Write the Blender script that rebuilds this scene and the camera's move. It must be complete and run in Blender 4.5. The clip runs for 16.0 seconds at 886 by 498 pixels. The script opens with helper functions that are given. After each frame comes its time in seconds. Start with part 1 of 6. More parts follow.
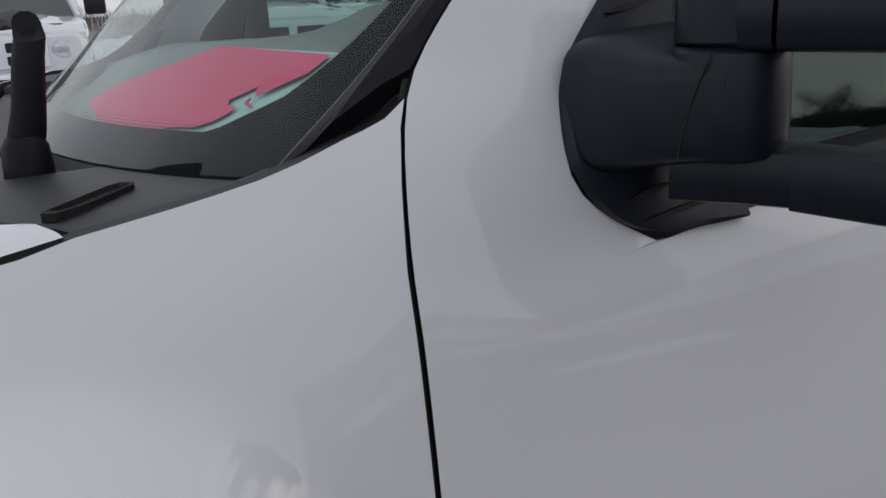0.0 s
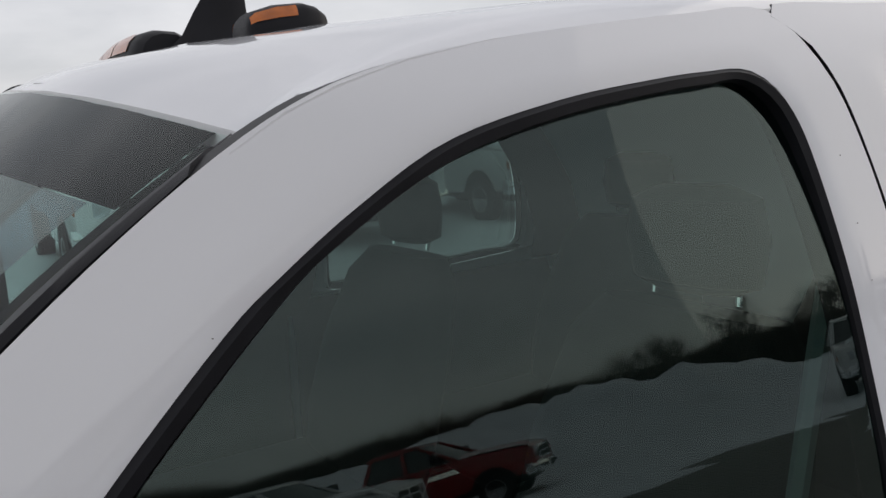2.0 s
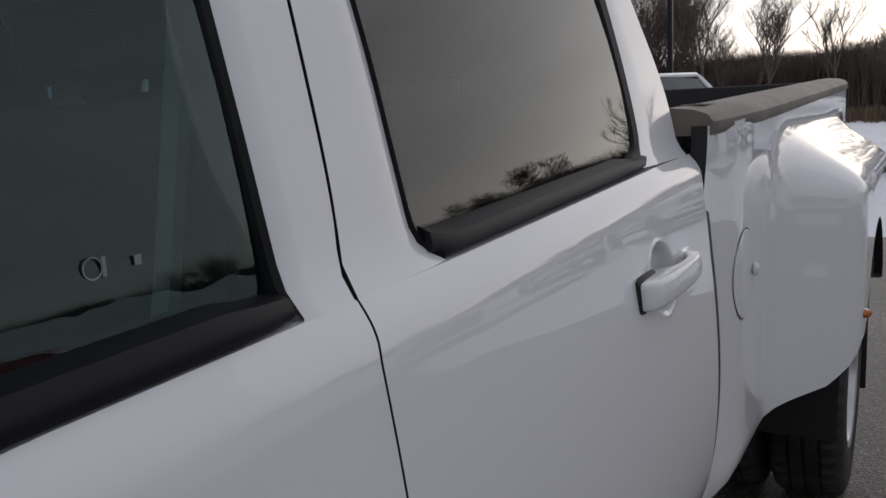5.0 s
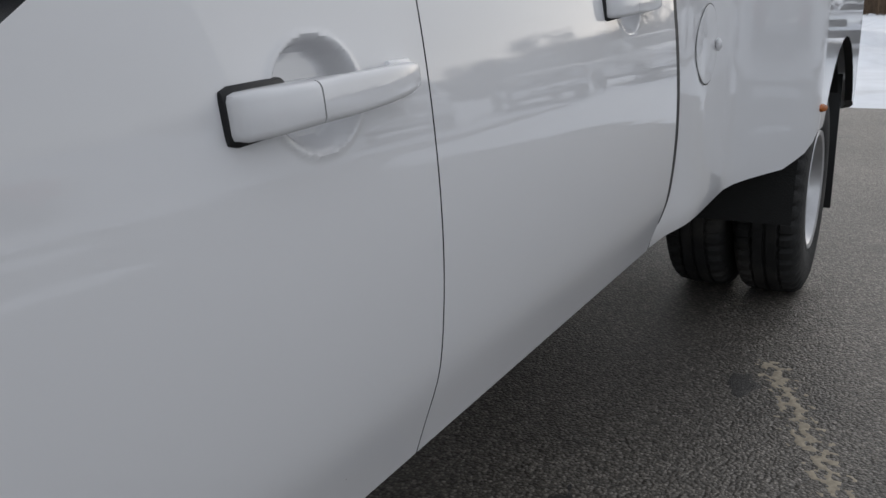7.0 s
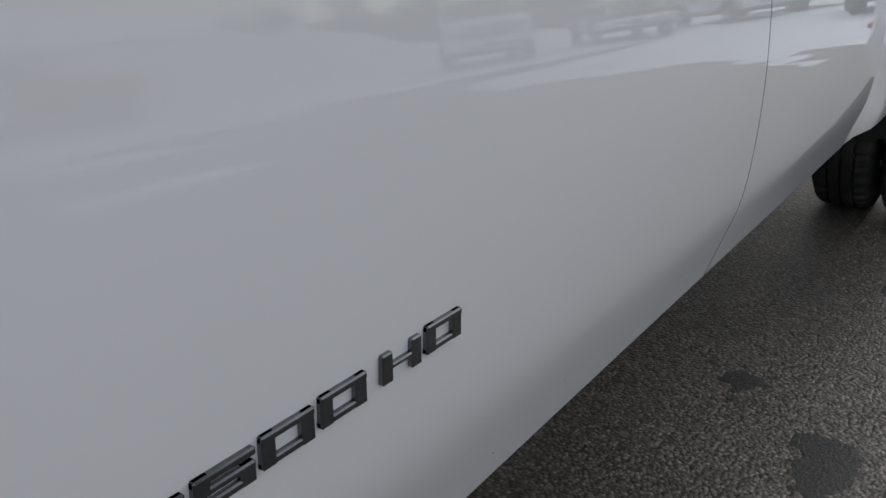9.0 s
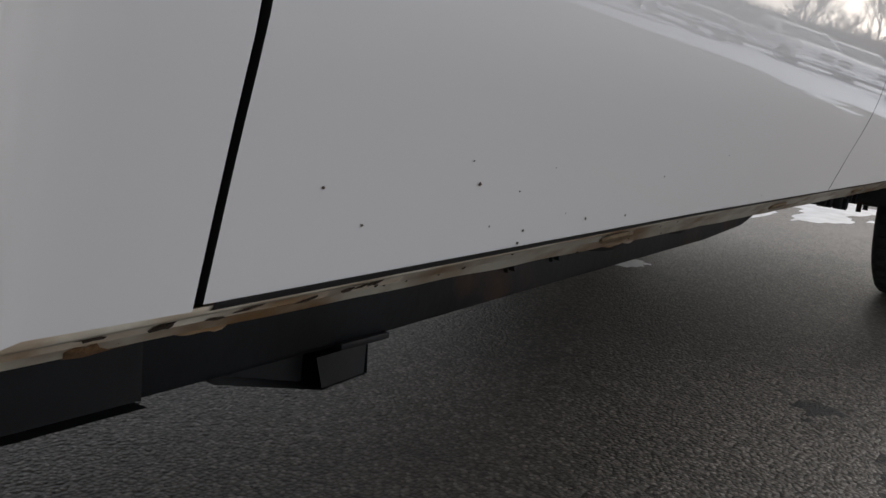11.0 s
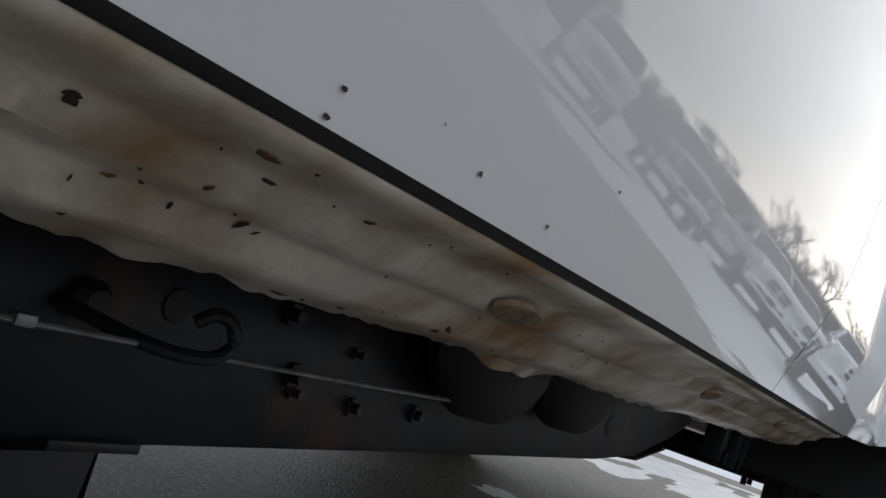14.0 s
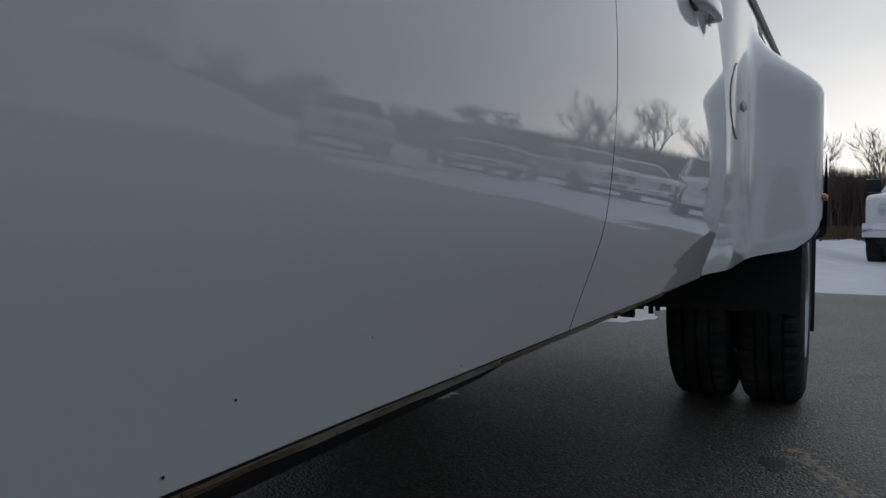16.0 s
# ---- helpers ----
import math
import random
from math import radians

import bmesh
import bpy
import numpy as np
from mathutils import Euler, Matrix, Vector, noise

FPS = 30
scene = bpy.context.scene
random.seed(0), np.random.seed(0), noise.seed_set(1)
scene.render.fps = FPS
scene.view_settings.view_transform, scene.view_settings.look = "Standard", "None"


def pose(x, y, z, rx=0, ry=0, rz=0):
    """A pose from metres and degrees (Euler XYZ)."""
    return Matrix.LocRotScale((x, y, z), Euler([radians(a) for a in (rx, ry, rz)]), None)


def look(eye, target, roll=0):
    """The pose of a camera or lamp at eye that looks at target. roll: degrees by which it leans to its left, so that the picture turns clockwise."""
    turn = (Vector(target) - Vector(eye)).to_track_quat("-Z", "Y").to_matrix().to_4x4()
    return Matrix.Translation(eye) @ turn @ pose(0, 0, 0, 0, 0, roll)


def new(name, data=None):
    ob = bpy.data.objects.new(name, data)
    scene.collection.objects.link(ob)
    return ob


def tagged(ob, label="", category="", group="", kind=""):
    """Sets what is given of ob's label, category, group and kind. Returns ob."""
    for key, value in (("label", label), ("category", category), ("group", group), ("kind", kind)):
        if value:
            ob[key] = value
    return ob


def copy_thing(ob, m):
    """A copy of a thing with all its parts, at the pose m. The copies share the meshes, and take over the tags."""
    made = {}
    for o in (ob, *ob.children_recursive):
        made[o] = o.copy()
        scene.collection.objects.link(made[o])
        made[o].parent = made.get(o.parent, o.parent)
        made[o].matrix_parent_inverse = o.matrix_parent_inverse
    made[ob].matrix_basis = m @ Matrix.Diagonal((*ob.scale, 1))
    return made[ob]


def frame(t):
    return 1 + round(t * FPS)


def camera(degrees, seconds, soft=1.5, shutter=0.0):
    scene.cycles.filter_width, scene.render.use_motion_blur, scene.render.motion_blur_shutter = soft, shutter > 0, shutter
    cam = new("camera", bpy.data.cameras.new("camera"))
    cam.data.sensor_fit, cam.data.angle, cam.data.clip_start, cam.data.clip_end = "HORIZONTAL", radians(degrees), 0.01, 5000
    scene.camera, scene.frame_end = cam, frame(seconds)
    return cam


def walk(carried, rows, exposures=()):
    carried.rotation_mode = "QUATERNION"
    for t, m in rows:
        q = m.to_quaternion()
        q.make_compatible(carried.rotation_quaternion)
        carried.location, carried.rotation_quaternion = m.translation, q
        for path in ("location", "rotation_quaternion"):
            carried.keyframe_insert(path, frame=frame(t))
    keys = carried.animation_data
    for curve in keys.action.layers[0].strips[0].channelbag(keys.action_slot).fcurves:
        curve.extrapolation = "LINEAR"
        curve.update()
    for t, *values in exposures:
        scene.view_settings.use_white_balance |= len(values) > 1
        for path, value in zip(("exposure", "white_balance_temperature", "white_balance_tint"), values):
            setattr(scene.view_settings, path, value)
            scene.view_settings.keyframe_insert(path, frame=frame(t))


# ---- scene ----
# x runs back along the truck, y into it from its driver side, z up; x = 0 is the front edge of the front door
cam = camera(56.0, 16.0)
# seconds, eye, heading from +y towards +x, pitch, roll
PATH = [
    (0, -0.205, -0.512, 1.386, 23.53, -16.93, -2.84),
    (0.2, -0.166, -0.488, 1.414, 24.53, -16.39, -2.63),
    (0.5, -0.100, -0.440, 1.481, 25.08, -15.53, -2.24),
    (1, 0.035, -0.387, 1.601, 25.55, -16.50, -3.23),
    (1.5, 0.191, -0.373, 1.685, 27.79, -13.07, -2.94),
    (2, 0.290, -0.360, 1.715, 30.76, -8.43, -3.89),
    (2.5, 0.349, -0.352, 1.734, 39.50, -2.97, -3.98),
    (2.7, 0.356, -0.362, 1.729, 42.92, -0.96, -3.72),
    (3, 0.371, -0.342, 1.714, 48.00, -0.14, -4.03),
    (3.5, 0.413, -0.342, 1.657, 52.00, -0.88, -2.84),
    (4, 0.449, -0.335, 1.578, 54.12, -1.80, -2.68),
    (4.3, 0.490, -0.333, 1.502, 55.19, -3.42, -3.30),
    (4.5, 0.532, -0.333, 1.463, 56.43, -4.74, -2.66),
    (5, 0.600, -0.334, 1.382, 59.58, -9.30, -2.48),
    (5.2, 0.606, -0.327, 1.364, 60.78, -10.63, -2.08),
    (5.7, 0.600, -0.400, 1.330, 61.00, -12.00, -2.10),
    (6.3, 0.470, -0.520, 1.240, 60.20, -14.20, -2.10),
    (6.9, 0.300, -0.520, 1.140, 59.30, -16.00, -2.05),
    (7.5, 0.157, -0.366, 1.095, 58.48, -17.29, -2.02),
    (8, 0.028, -0.382, 1.119, 57.71, -18.80, -1.33),
    (8.5, -0.070, -0.400, 1.130, 56.26, -18.97, -0.91),
    (9, -0.098, -0.317, 1.032, 54.92, -19.83, -0.36),
    (9.2, -0.099, -0.291, 0.955, 54.62, -19.79, -0.67),
    (11.3, -0.192, -0.219, 0.609, 54.11, -9.14, 8.25),
    (11.5, -0.185, -0.196, 0.580, 54.74, -8.29, 10.02),
    (12, -0.180, -0.167, 0.531, 54.59, -5.34, 13.12),
    (12.5, -0.114, -0.145, 0.495, 54.66, -1.77, 13.90),
    (13, -0.044, -0.122, 0.483, 55.01, 1.75, 17.29),
    (13.5, 0.034, -0.115, 0.489, 56.61, 3.84, 18.47),
    (14, 0.098, -0.124, 0.503, 57.64, 5.61, 18.40),
    (14.5, 0.136, -0.151, 0.551, 59.24, 4.89, 16.90),
    (15, 0.166, -0.148, 0.615, 61.99, 1.46, 9.54),
    (15.5, 0.130, -0.238, 0.684, 63.60, -0.95, 3.60),
    (16, 0.121, -0.261, 0.688, 64.39, -1.75, 0.54),
]


def heading(th, p, roll):
    return Matrix.Rotation(radians(-th), 4, "Z") @ Matrix.Rotation(radians(90 + p), 4, "X") @ Matrix.Rotation(radians(roll), 4, "Z")


walk(cam, [(t, Matrix.Translation((x, y, z)) @ heading(th, p, r)) for t, x, y, z, th, p, r in PATH],
     exposures=[(0, 0.25, 6500, 12), (0.5, 0.62, 6550, 12), (1, 1.2, 6400, 9), (1.5, 1.0, 6500, 10), (2, 0.3, 6700, 12), (2.5, -0.1, 6850, 14), (3, -0.4, 7000, 15), (3.5, -0.35, 6950, 14), (5.2, -0.1, 6400, 13), (7.5, 0.4, 6400, 9), (9.2, 0.4, 6400, 9),
                (11.3, 0.75, 6800, 11), (12.5, 1.65, 7150, 11), (13.5, 1.0, 6650, 9), (14.5, -0.1, 6150, 9), (15.2, -0.5, 5950, 8), (16, -0.85, 5850, 8)])

# ---- light: a bright overcast with the sun low behind the cloud, beyond the tail of the truck
SUN_EL, SUN_AZ = 9.0, -4.0   # degrees; azimuth from +x towards +y
sun = new("sun", bpy.data.lights.new("sun", "SUN"))
sun.data.energy, sun.data.angle, sun.data.color = 0.5, radians(80), (1.0, 0.93, 0.85)
sd = Vector((math.cos(radians(SUN_EL)) * math.cos(radians(SUN_AZ)), math.cos(radians(SUN_EL)) * math.sin(radians(SUN_AZ)), math.sin(radians(SUN_EL))))
sun.matrix_world = look((0, 0, 30), Vector((0, 0, 30)) - sd)

world = bpy.data.worlds.new("overcast")
scene.world = world
world.use_nodes = True
wn, wl = world.node_tree.nodes, world.node_tree.links
wn.clear()


def wnode(kind, **kw):
    n = wn.new(kind)
    for k, v in kw.items():
        n.inputs[k.replace("_", " ")].default_value = v
    return n


sky = wn.new("ShaderNodeTexSky")
sky.sky_type, sky.sun_disc = "NISHITA", False
sky.sun_elevation, sky.sun_rotation = radians(SUN_EL), radians(90 - SUN_AZ)
sky.air_density, sky.dust_density, sky.ozone_density = 1.0, 1.0, 1.0
bg_sky = wnode("ShaderNodeBackground", Strength=0.05)
pale = wn.new("ShaderNodeHueSaturation")   # cloud greys the sun's glow
pale.inputs["Saturation"].default_value, pale.inputs["Value"].default_value = 0.5, 0.6
wl.new(sky.outputs[0], pale.inputs["Color"])
wl.new(pale.outputs[0], bg_sky.inputs[0])
tc = wn.new("ShaderNodeTexCoord")
mp = wn.new("ShaderNodeMapping")
mp.inputs["Scale"].default_value = (1.6, 1.6, 5.0)
wl.new(tc.outputs["Generated"], mp.inputs[0])
cl = wnode("ShaderNodeTexNoise", Scale=1.5, Detail=6.0, Roughness=0.55)
wl.new(mp.outputs[0], cl.inputs[0])
ramp = wn.new("ShaderNodeValToRGB")
ramp.color_ramp.elements[0].position, ramp.color_ramp.elements[0].color = 0.3, (0.44, 0.465, 0.51, 1)
ramp.color_ramp.elements[1].position, ramp.color_ramp.elements[1].color = 0.72, (0.73, 0.745, 0.79, 1)
wl.new(cl.outputs[0], ramp.inputs[0])
bg_cloud = wnode("ShaderNodeBackground", Strength=0.85)
wl.new(ramp.outputs[0], bg_cloud.inputs[0])
add = wn.new("ShaderNodeAddShader")
wl.new(bg_sky.outputs[0], add.inputs[0])
wl.new(bg_cloud.outputs[0], add.inputs[1])
out = wn.new("ShaderNodeOutputWorld")
wl.new(add.outputs[0], out.inputs[0])


# ---- materials
def mat(name, base, rough=0.5, metal=0.0, var=0.0, scale=8.0, bump=0.0, bscale=60.0, coat=0.0, coat_rough=0.03, spec=0.5, dark=None, dscale=3.0, dlo=0.5, dhi=0.65, detail=4.0):
    """A surface with its base colour, a two-scale variation, stains of a second colour and a fine relief."""
    m = bpy.data.materials.new(name)
    m.use_nodes = True
    n, l = m.node_tree.nodes, m.node_tree.links
    b = n["Principled BSDF"]
    b.inputs["Roughness"].default_value, b.inputs["Metallic"].default_value = rough, metal
    b.inputs["Coat Weight"].default_value, b.inputs["Coat Roughness"].default_value = coat, coat_rough
    b.inputs["Specular IOR Level"].default_value = spec
    b.inputs["Base Color"].default_value = (*base, 1)
    co = n.new("ShaderNodeTexCoord")
    last = None
    if var:
        t = n.new("ShaderNodeTexNoise")
        t.inputs["Scale"].default_value, t.inputs["Detail"].default_value = scale, detail
        l.new(co.outputs["Object"], t.inputs["Vector"])
        r = n.new("ShaderNodeValToRGB")
        r.color_ramp.elements[0].position, r.color_ramp.elements[1].position = 0.3, 0.7
        r.color_ramp.elements[0].color = (*[max(c * (1 - var), 0) for c in base], 1)
        r.color_ramp.elements[1].color = (*[min(c * (1 + var), 1) for c in base], 1)
        l.new(t.outputs[0], r.inputs[0])
        last = r.outputs[0]
    if dark:
        t = n.new("ShaderNodeTexNoise")
        t.inputs["Scale"].default_value, t.inputs["Detail"].default_value = dscale, 6.0
        l.new(co.outputs["Object"], t.inputs["Vector"])
        r = n.new("ShaderNodeMapRange")
        r.inputs["From Min"].default_value, r.inputs["From Max"].default_value = dlo, dhi
        l.new(t.outputs[0], r.inputs["Value"])
        x = n.new("ShaderNodeMix")
        x.data_type = "RGBA"
        l.new(r.outputs[0], x.inputs[0])
        if last:
            l.new(last, x.inputs[6])
        else:
            x.inputs[6].default_value = (*base, 1)
        x.inputs[7].default_value = (*dark, 1)
        last = x.outputs[2]
    if last:
        l.new(last, b.inputs["Base Color"])
    if bump:
        t = n.new("ShaderNodeTexNoise")
        t.inputs["Scale"].default_value, t.inputs["Detail"].default_value = bscale, 5.0
        l.new(co.outputs["Object"], t.inputs["Vector"])
        u = n.new("ShaderNodeBump")
        u.inputs["Strength"].default_value, u.inputs["Distance"].default_value = bump, 0.01
        l.new(t.outputs[0], u.inputs["Height"])
        l.new(u.outputs[0], b.inputs["Normal"])
    return m


def pane_mat(name, tint, ior=1.6, haze=0.0, graze=1.0, gloss=(0.95, 0.97, 0.96)):
    """Thin pane: tinted see-through with the gloss of glass."""
    m = bpy.data.materials.new(name)
    m.use_nodes = True
    n, l = m.node_tree.nodes, m.node_tree.links
    n.clear()
    tr, gl, fr, mx, o = (n.new(k) for k in ("ShaderNodeBsdfTransparent", "ShaderNodeBsdfGlossy", "ShaderNodeLayerWeight", "ShaderNodeMixShader", "ShaderNodeOutputMaterial"))
    tr.inputs[0].default_value = (*tint, 1)
    gl.inputs["Roughness"].default_value = 0.0
    gl.inputs[0].default_value = (*gloss, 1)
    fr.inputs[0].default_value = 0.5
    pw, sc = n.new("ShaderNodeMath"), n.new("ShaderNodeMapRange")   # gloss rising towards grazing angles
    pw.operation = "POWER"
    pw.inputs[1].default_value = 5.0
    l.new(fr.outputs["Facing"], pw.inputs[0])
    f0 = 2 * ((ior - 1) / (ior + 1)) ** 2
    sc.inputs["To Min"].default_value, sc.inputs["To Max"].default_value = f0, graze
    l.new(pw.outputs[0], sc.inputs["Value"])
    l.new(sc.outputs[0], mx.inputs[0])
    l.new(tr.outputs[0], mx.inputs[1])
    l.new(gl.outputs[0], mx.inputs[2])
    last = mx.outputs[0]
    if haze:
        d, m2 = n.new("ShaderNodeBsdfDiffuse"), n.new("ShaderNodeMixShader")
        d.inputs[0].default_value = (0.6, 0.62, 0.6, 1)
        m2.inputs[0].default_value = haze
        l.new(last, m2.inputs[1])
        l.new(d.outputs[0], m2.inputs[2])
        last = m2.outputs[0]
    l.new(last, o.inputs[0])
    return m


PAINT = mat("white_paint", (0.72, 0.72, 0.735), 0.45, coat=1.0, coat_rough=0.002, var=0.012, scale=1.3, spec=0.15)
PAINT_RED = mat("red_paint", (0.28, 0.012, 0.015), 0.4, coat=1.0, var=0.1, scale=2)
PAINT_SILVER = mat("silver_paint", (0.45, 0.46, 0.47), 0.35, 0.5, coat=1.0, var=0.05, scale=2)
PAINT_GREY = mat("dark_grey_paint", (0.05, 0.052, 0.058), 0.4, coat=1.0, var=0.1, scale=2)
TRIM = mat("black_trim_plastic", (0.007, 0.007, 0.009), 0.45, var=0.2, scale=30, bump=0.08, bscale=900, spec=0.2)
MIRROR_PLASTIC = mat("textured_black_plastic", (0.0080, 0.0105, 0.0175), 0.36, var=0.15, scale=40, bump=0.05, bscale=1200, spec=0.3)
# black of rubber parts, also laid on for shade inside panel gaps
RUBBER_AND_SHADE = mat("rubber_and_gap_shade", (0.006, 0.006, 0.007), 0.6, var=0.2, scale=20)
TYRE = mat("tyre_rubber", (0.012, 0.012, 0.012), 0.75, var=0.4, scale=9, bump=0.3, bscale=80, dark=(0.05, 0.045, 0.04), dscale=5, dlo=0.52, dhi=0.8)
CHROME = mat("chrome", (0.72, 0.73, 0.75), 0.12, 1.0, var=0.05, scale=20)
BLACK_CHROME = mat("dark_chrome", (0.16, 0.165, 0.175), 0.22, 1.0, var=0.15, scale=60)
STEEL = mat("wheel_steel", (0.5, 0.5, 0.51), 0.35, 0.7, var=0.2, scale=9)
RAIL_CAP = mat("bed_rail_cap_plastic", (0.16, 0.135, 0.112), 0.55, var=0.2, scale=6, bump=0.15, bscale=500, dark=(0.10, 0.085, 0.07), dscale=4)
LINER = mat("bed_liner", (0.006, 0.006, 0.006), 0.7, bump=0.3, bscale=200)
FRAME = mat("frame_black_paint", (0.0072, 0.0085, 0.0108), 0.45, var=0.65, scale=6, bump=0.08, bscale=40, dark=(0.07, 0.036, 0.022), dscale=6.5, dlo=0.60, dhi=0.80, spec=0.3)
ROCKER = mat("dirty_rocker_paint", (0.90, 0.84, 0.72), 0.35, var=0.14, scale=22, bump=0.18, bscale=45, dark=(0.36, 0.20, 0.075), dscale=13, dlo=0.41, dhi=0.68, coat=0.6, coat_rough=0.16)
RUST = mat("rust_stain", (0.17, 0.092, 0.04), 0.8, var=0.5, scale=90, bump=0.3, bscale=200)
PLUG = mat("tan_rubber_plug", (0.20, 0.145, 0.085), 0.7, var=0.3, scale=60, bump=0.3, bscale=120)
DIRT = mat("dried_mud", (0.035, 0.022, 0.013), 0.9, var=0.5, scale=40, bump=0.5, bscale=150)
CABLE = mat("galvanised_cable", (0.20, 0.20, 0.20), 0.45, 0.6, var=0.3, scale=60)
AMBER = mat("amber_lens", (0.42, 0.11, 0.014), 0.2, coat=0.3, var=0.2, scale=60)
LENS = mat("headlamp_lens", (0.55, 0.57, 0.6), 0.08, 0.3, coat=1.0, var=0.2, scale=30)
DASH = mat("dash_vinyl", (0.24, 0.255, 0.25), 0.6, var=0.1, scale=12, bump=0.2, bscale=700)
CLOTH = mat("seat_cloth", (0.016, 0.018, 0.018), 0.9, var=0.2, scale=20, bump=0.3, bscale=500)
HEADLINER = mat("headliner", (0.10, 0.105, 0.10), 0.95, var=0.06, scale=10)
PINK = mat("pink_card", (0.83, 0.09, 0.21), 0.7, var=0.05, scale=9, bump=0.05, bscale=80)
CARD_BACK = mat("pale_clipboard", (0.45, 0.62, 0.62), 0.6, var=0.05, scale=9)
WHITE = mat("white_marking", (0.8, 0.8, 0.8), 0.6, var=0.05, scale=30)
DECAL = mat("faded_decal", (0.20, 0.24, 0.24), 0.7, var=0.1, scale=60)
LIP = mat("grey_moulding_lip", (0.16, 0.155, 0.16), 0.4, var=0.1, scale=40)
FRIT = mat("black_glass_border", (0.004, 0.004, 0.006), 0.7, var=0.2, scale=8, spec=0.05)
COWL = mat("cowl_plastic", (0.011, 0.0115, 0.013), 0.5, var=0.25, scale=12, bump=0.1, bscale=700)
GLASS_SIDE = pane_mat("side_glass", (0.36, 0.53, 0.485), 1.41, gloss=(0.78, 0.95, 0.90))
GLASS_DARK = pane_mat("privacy_glass", (0.20, 0.22, 0.21), 1.45)
GLASS_BAND = pane_mat("windshield_shade_band", (0.10, 0.17, 0.24), 1.5)
GLASS_WS = pane_mat("windshield_glass", (0.84, 0.92, 0.89), 1.13, graze=0.75)
GLASS_CAR = pane_mat("car_glass", (0.06, 0.075, 0.07), 1.7)
MIRROR_GLASS = mat("mirror_glass", (0.85, 0.86, 0.87), 0.01, 1.0)
BARK = mat("winter_bark", (0.115, 0.092, 0.078), 0.95, var=0.4, scale=3)
BRUSH = mat("dry_brush", (0.11, 0.075, 0.048), 0.95, var=0.45, scale=0.4)
WOODS = mat("far_woods", (0.105, 0.082, 0.068), 0.95, var=0.4, scale=0.15)
SNOW = mat("snow", (0.80, 0.82, 0.86), 0.6, var=0.06, scale=2.0, bump=0.5, bscale=7.0, dark=(0.5, 0.5, 0.5), dscale=0.8, dlo=0.6, dhi=0.85)
STREAK = mat("pale_ground", (0.36, 0.31, 0.235), 0.9, var=0.25, scale=60)
WET = mat("wet_asphalt", (0.045, 0.043, 0.04), 0.6, var=0.4, scale=60, bump=0.4, bscale=130)
ICE = mat("packed_slush", (0.50, 0.51, 0.53), 0.3, var=0.25, scale=6, bump=0.5, bscale=18)


def asphalt():
    m = mat("asphalt", (0.062, 0.06, 0.058), 0.5)
    n, l = m.node_tree.nodes, m.node_tree.links
    b = n["Principled BSDF"]
    co = n.new("ShaderNodeTexCoord")

    def tex(kind, scale, detail=3.0):
        t = n.new(kind)
        t.inputs["Scale"].default_value = scale
        if kind == "ShaderNodeTexNoise":
            t.inputs["Detail"].default_value = detail
        l.new(co.outputs["Object"], t.inputs["Vector"])
        return t

    def ramp(src, stops):
        r = n.new("ShaderNodeValToRGB")
        e = r.color_ramp.elements
        while len(e) < len(stops):
            e.new(0.5)
        for el, (p, c) in zip(e, stops):
            el.position, el.color = p, (*c, 1)
        l.new(src, r.inputs[0])
        return r.outputs[0]

    def mix(fac, a, c, blend="MIX"):
        x = n.new("ShaderNodeMix")
        x.data_type, x.blend_type = "RGBA", blend
        if isinstance(fac, float):
            x.inputs[0].default_value = fac
        else:
            l.new(fac, x.inputs[0])
        l.new(a, x.inputs[6])
        if isinstance(c, tuple):
            x.inputs[7].default_value = (*c, 1)
        else:
            l.new(c, x.inputs[7])
        return x.outputs[2]

    stones = tex("ShaderNodeTexVoronoi", 118)
    grain = ramp(stones.outputs["Color"], [(0.0, (0.066, 0.059, 0.051)), (0.55, (0.146, 0.131, 0.113)), (1.0, (0.34, 0.31, 0.275))])
    edge = ramp(stones.outputs["Distance"], [(0.0, (1.1, 1.1, 1.1)), (0.8, (0.45, 0.45, 0.45))])
    c = mix(1.0, grain, edge, "MULTIPLY")
    wide = ramp(tex("ShaderNodeTexNoise", 0.9, 6).outputs[0], [(0.3, (0.75, 0.75, 0.75)), (0.7, (1.25, 1.24, 1.22))])
    c = mix(1.0, c, wide, "MULTIPLY")
    stain = n.new("ShaderNodeMapRange")
    stain.inputs["From Min"].default_value, stain.inputs["From Max"].default_value = 0.60, 0.80
    l.new(tex("ShaderNodeTexNoise", 2.4, 5).outputs[0], stain.inputs["Value"])
    c = mix(stain.outputs[0], c, (0.05, 0.047, 0.044))
    l.new(c, b.inputs["Base Color"])
    u = n.new("ShaderNodeBump")
    u.inputs["Strength"].default_value, u.inputs["Distance"].default_value = 0.9, 0.004
    u.invert = True
    l.new(stones.outputs["Distance"], u.inputs["Height"])
    l.new(u.outputs[0], b.inputs["Normal"])
    return m


ASPHALT = asphalt()
SKIN = [PAINT, RUBBER_AND_SHADE]   # painted face; hem coloured black for the shade inside the gaps


# ---- mesh helpers
def finish(bm, name, materials, smooth=35.0):
    bmesh.ops.remove_doubles(bm, verts=bm.verts, dist=1e-5)
    bmesh.ops.recalc_face_normals(bm, faces=bm.faces)
    me = bpy.data.meshes.new(name)
    bm.to_mesh(me)
    bm.free()
    for m in materials if isinstance(materials, (list, tuple)) else [materials]:
        me.materials.append(m)
    me.shade_smooth()
    me.set_sharp_from_angle(angle=radians(smooth))
    return me


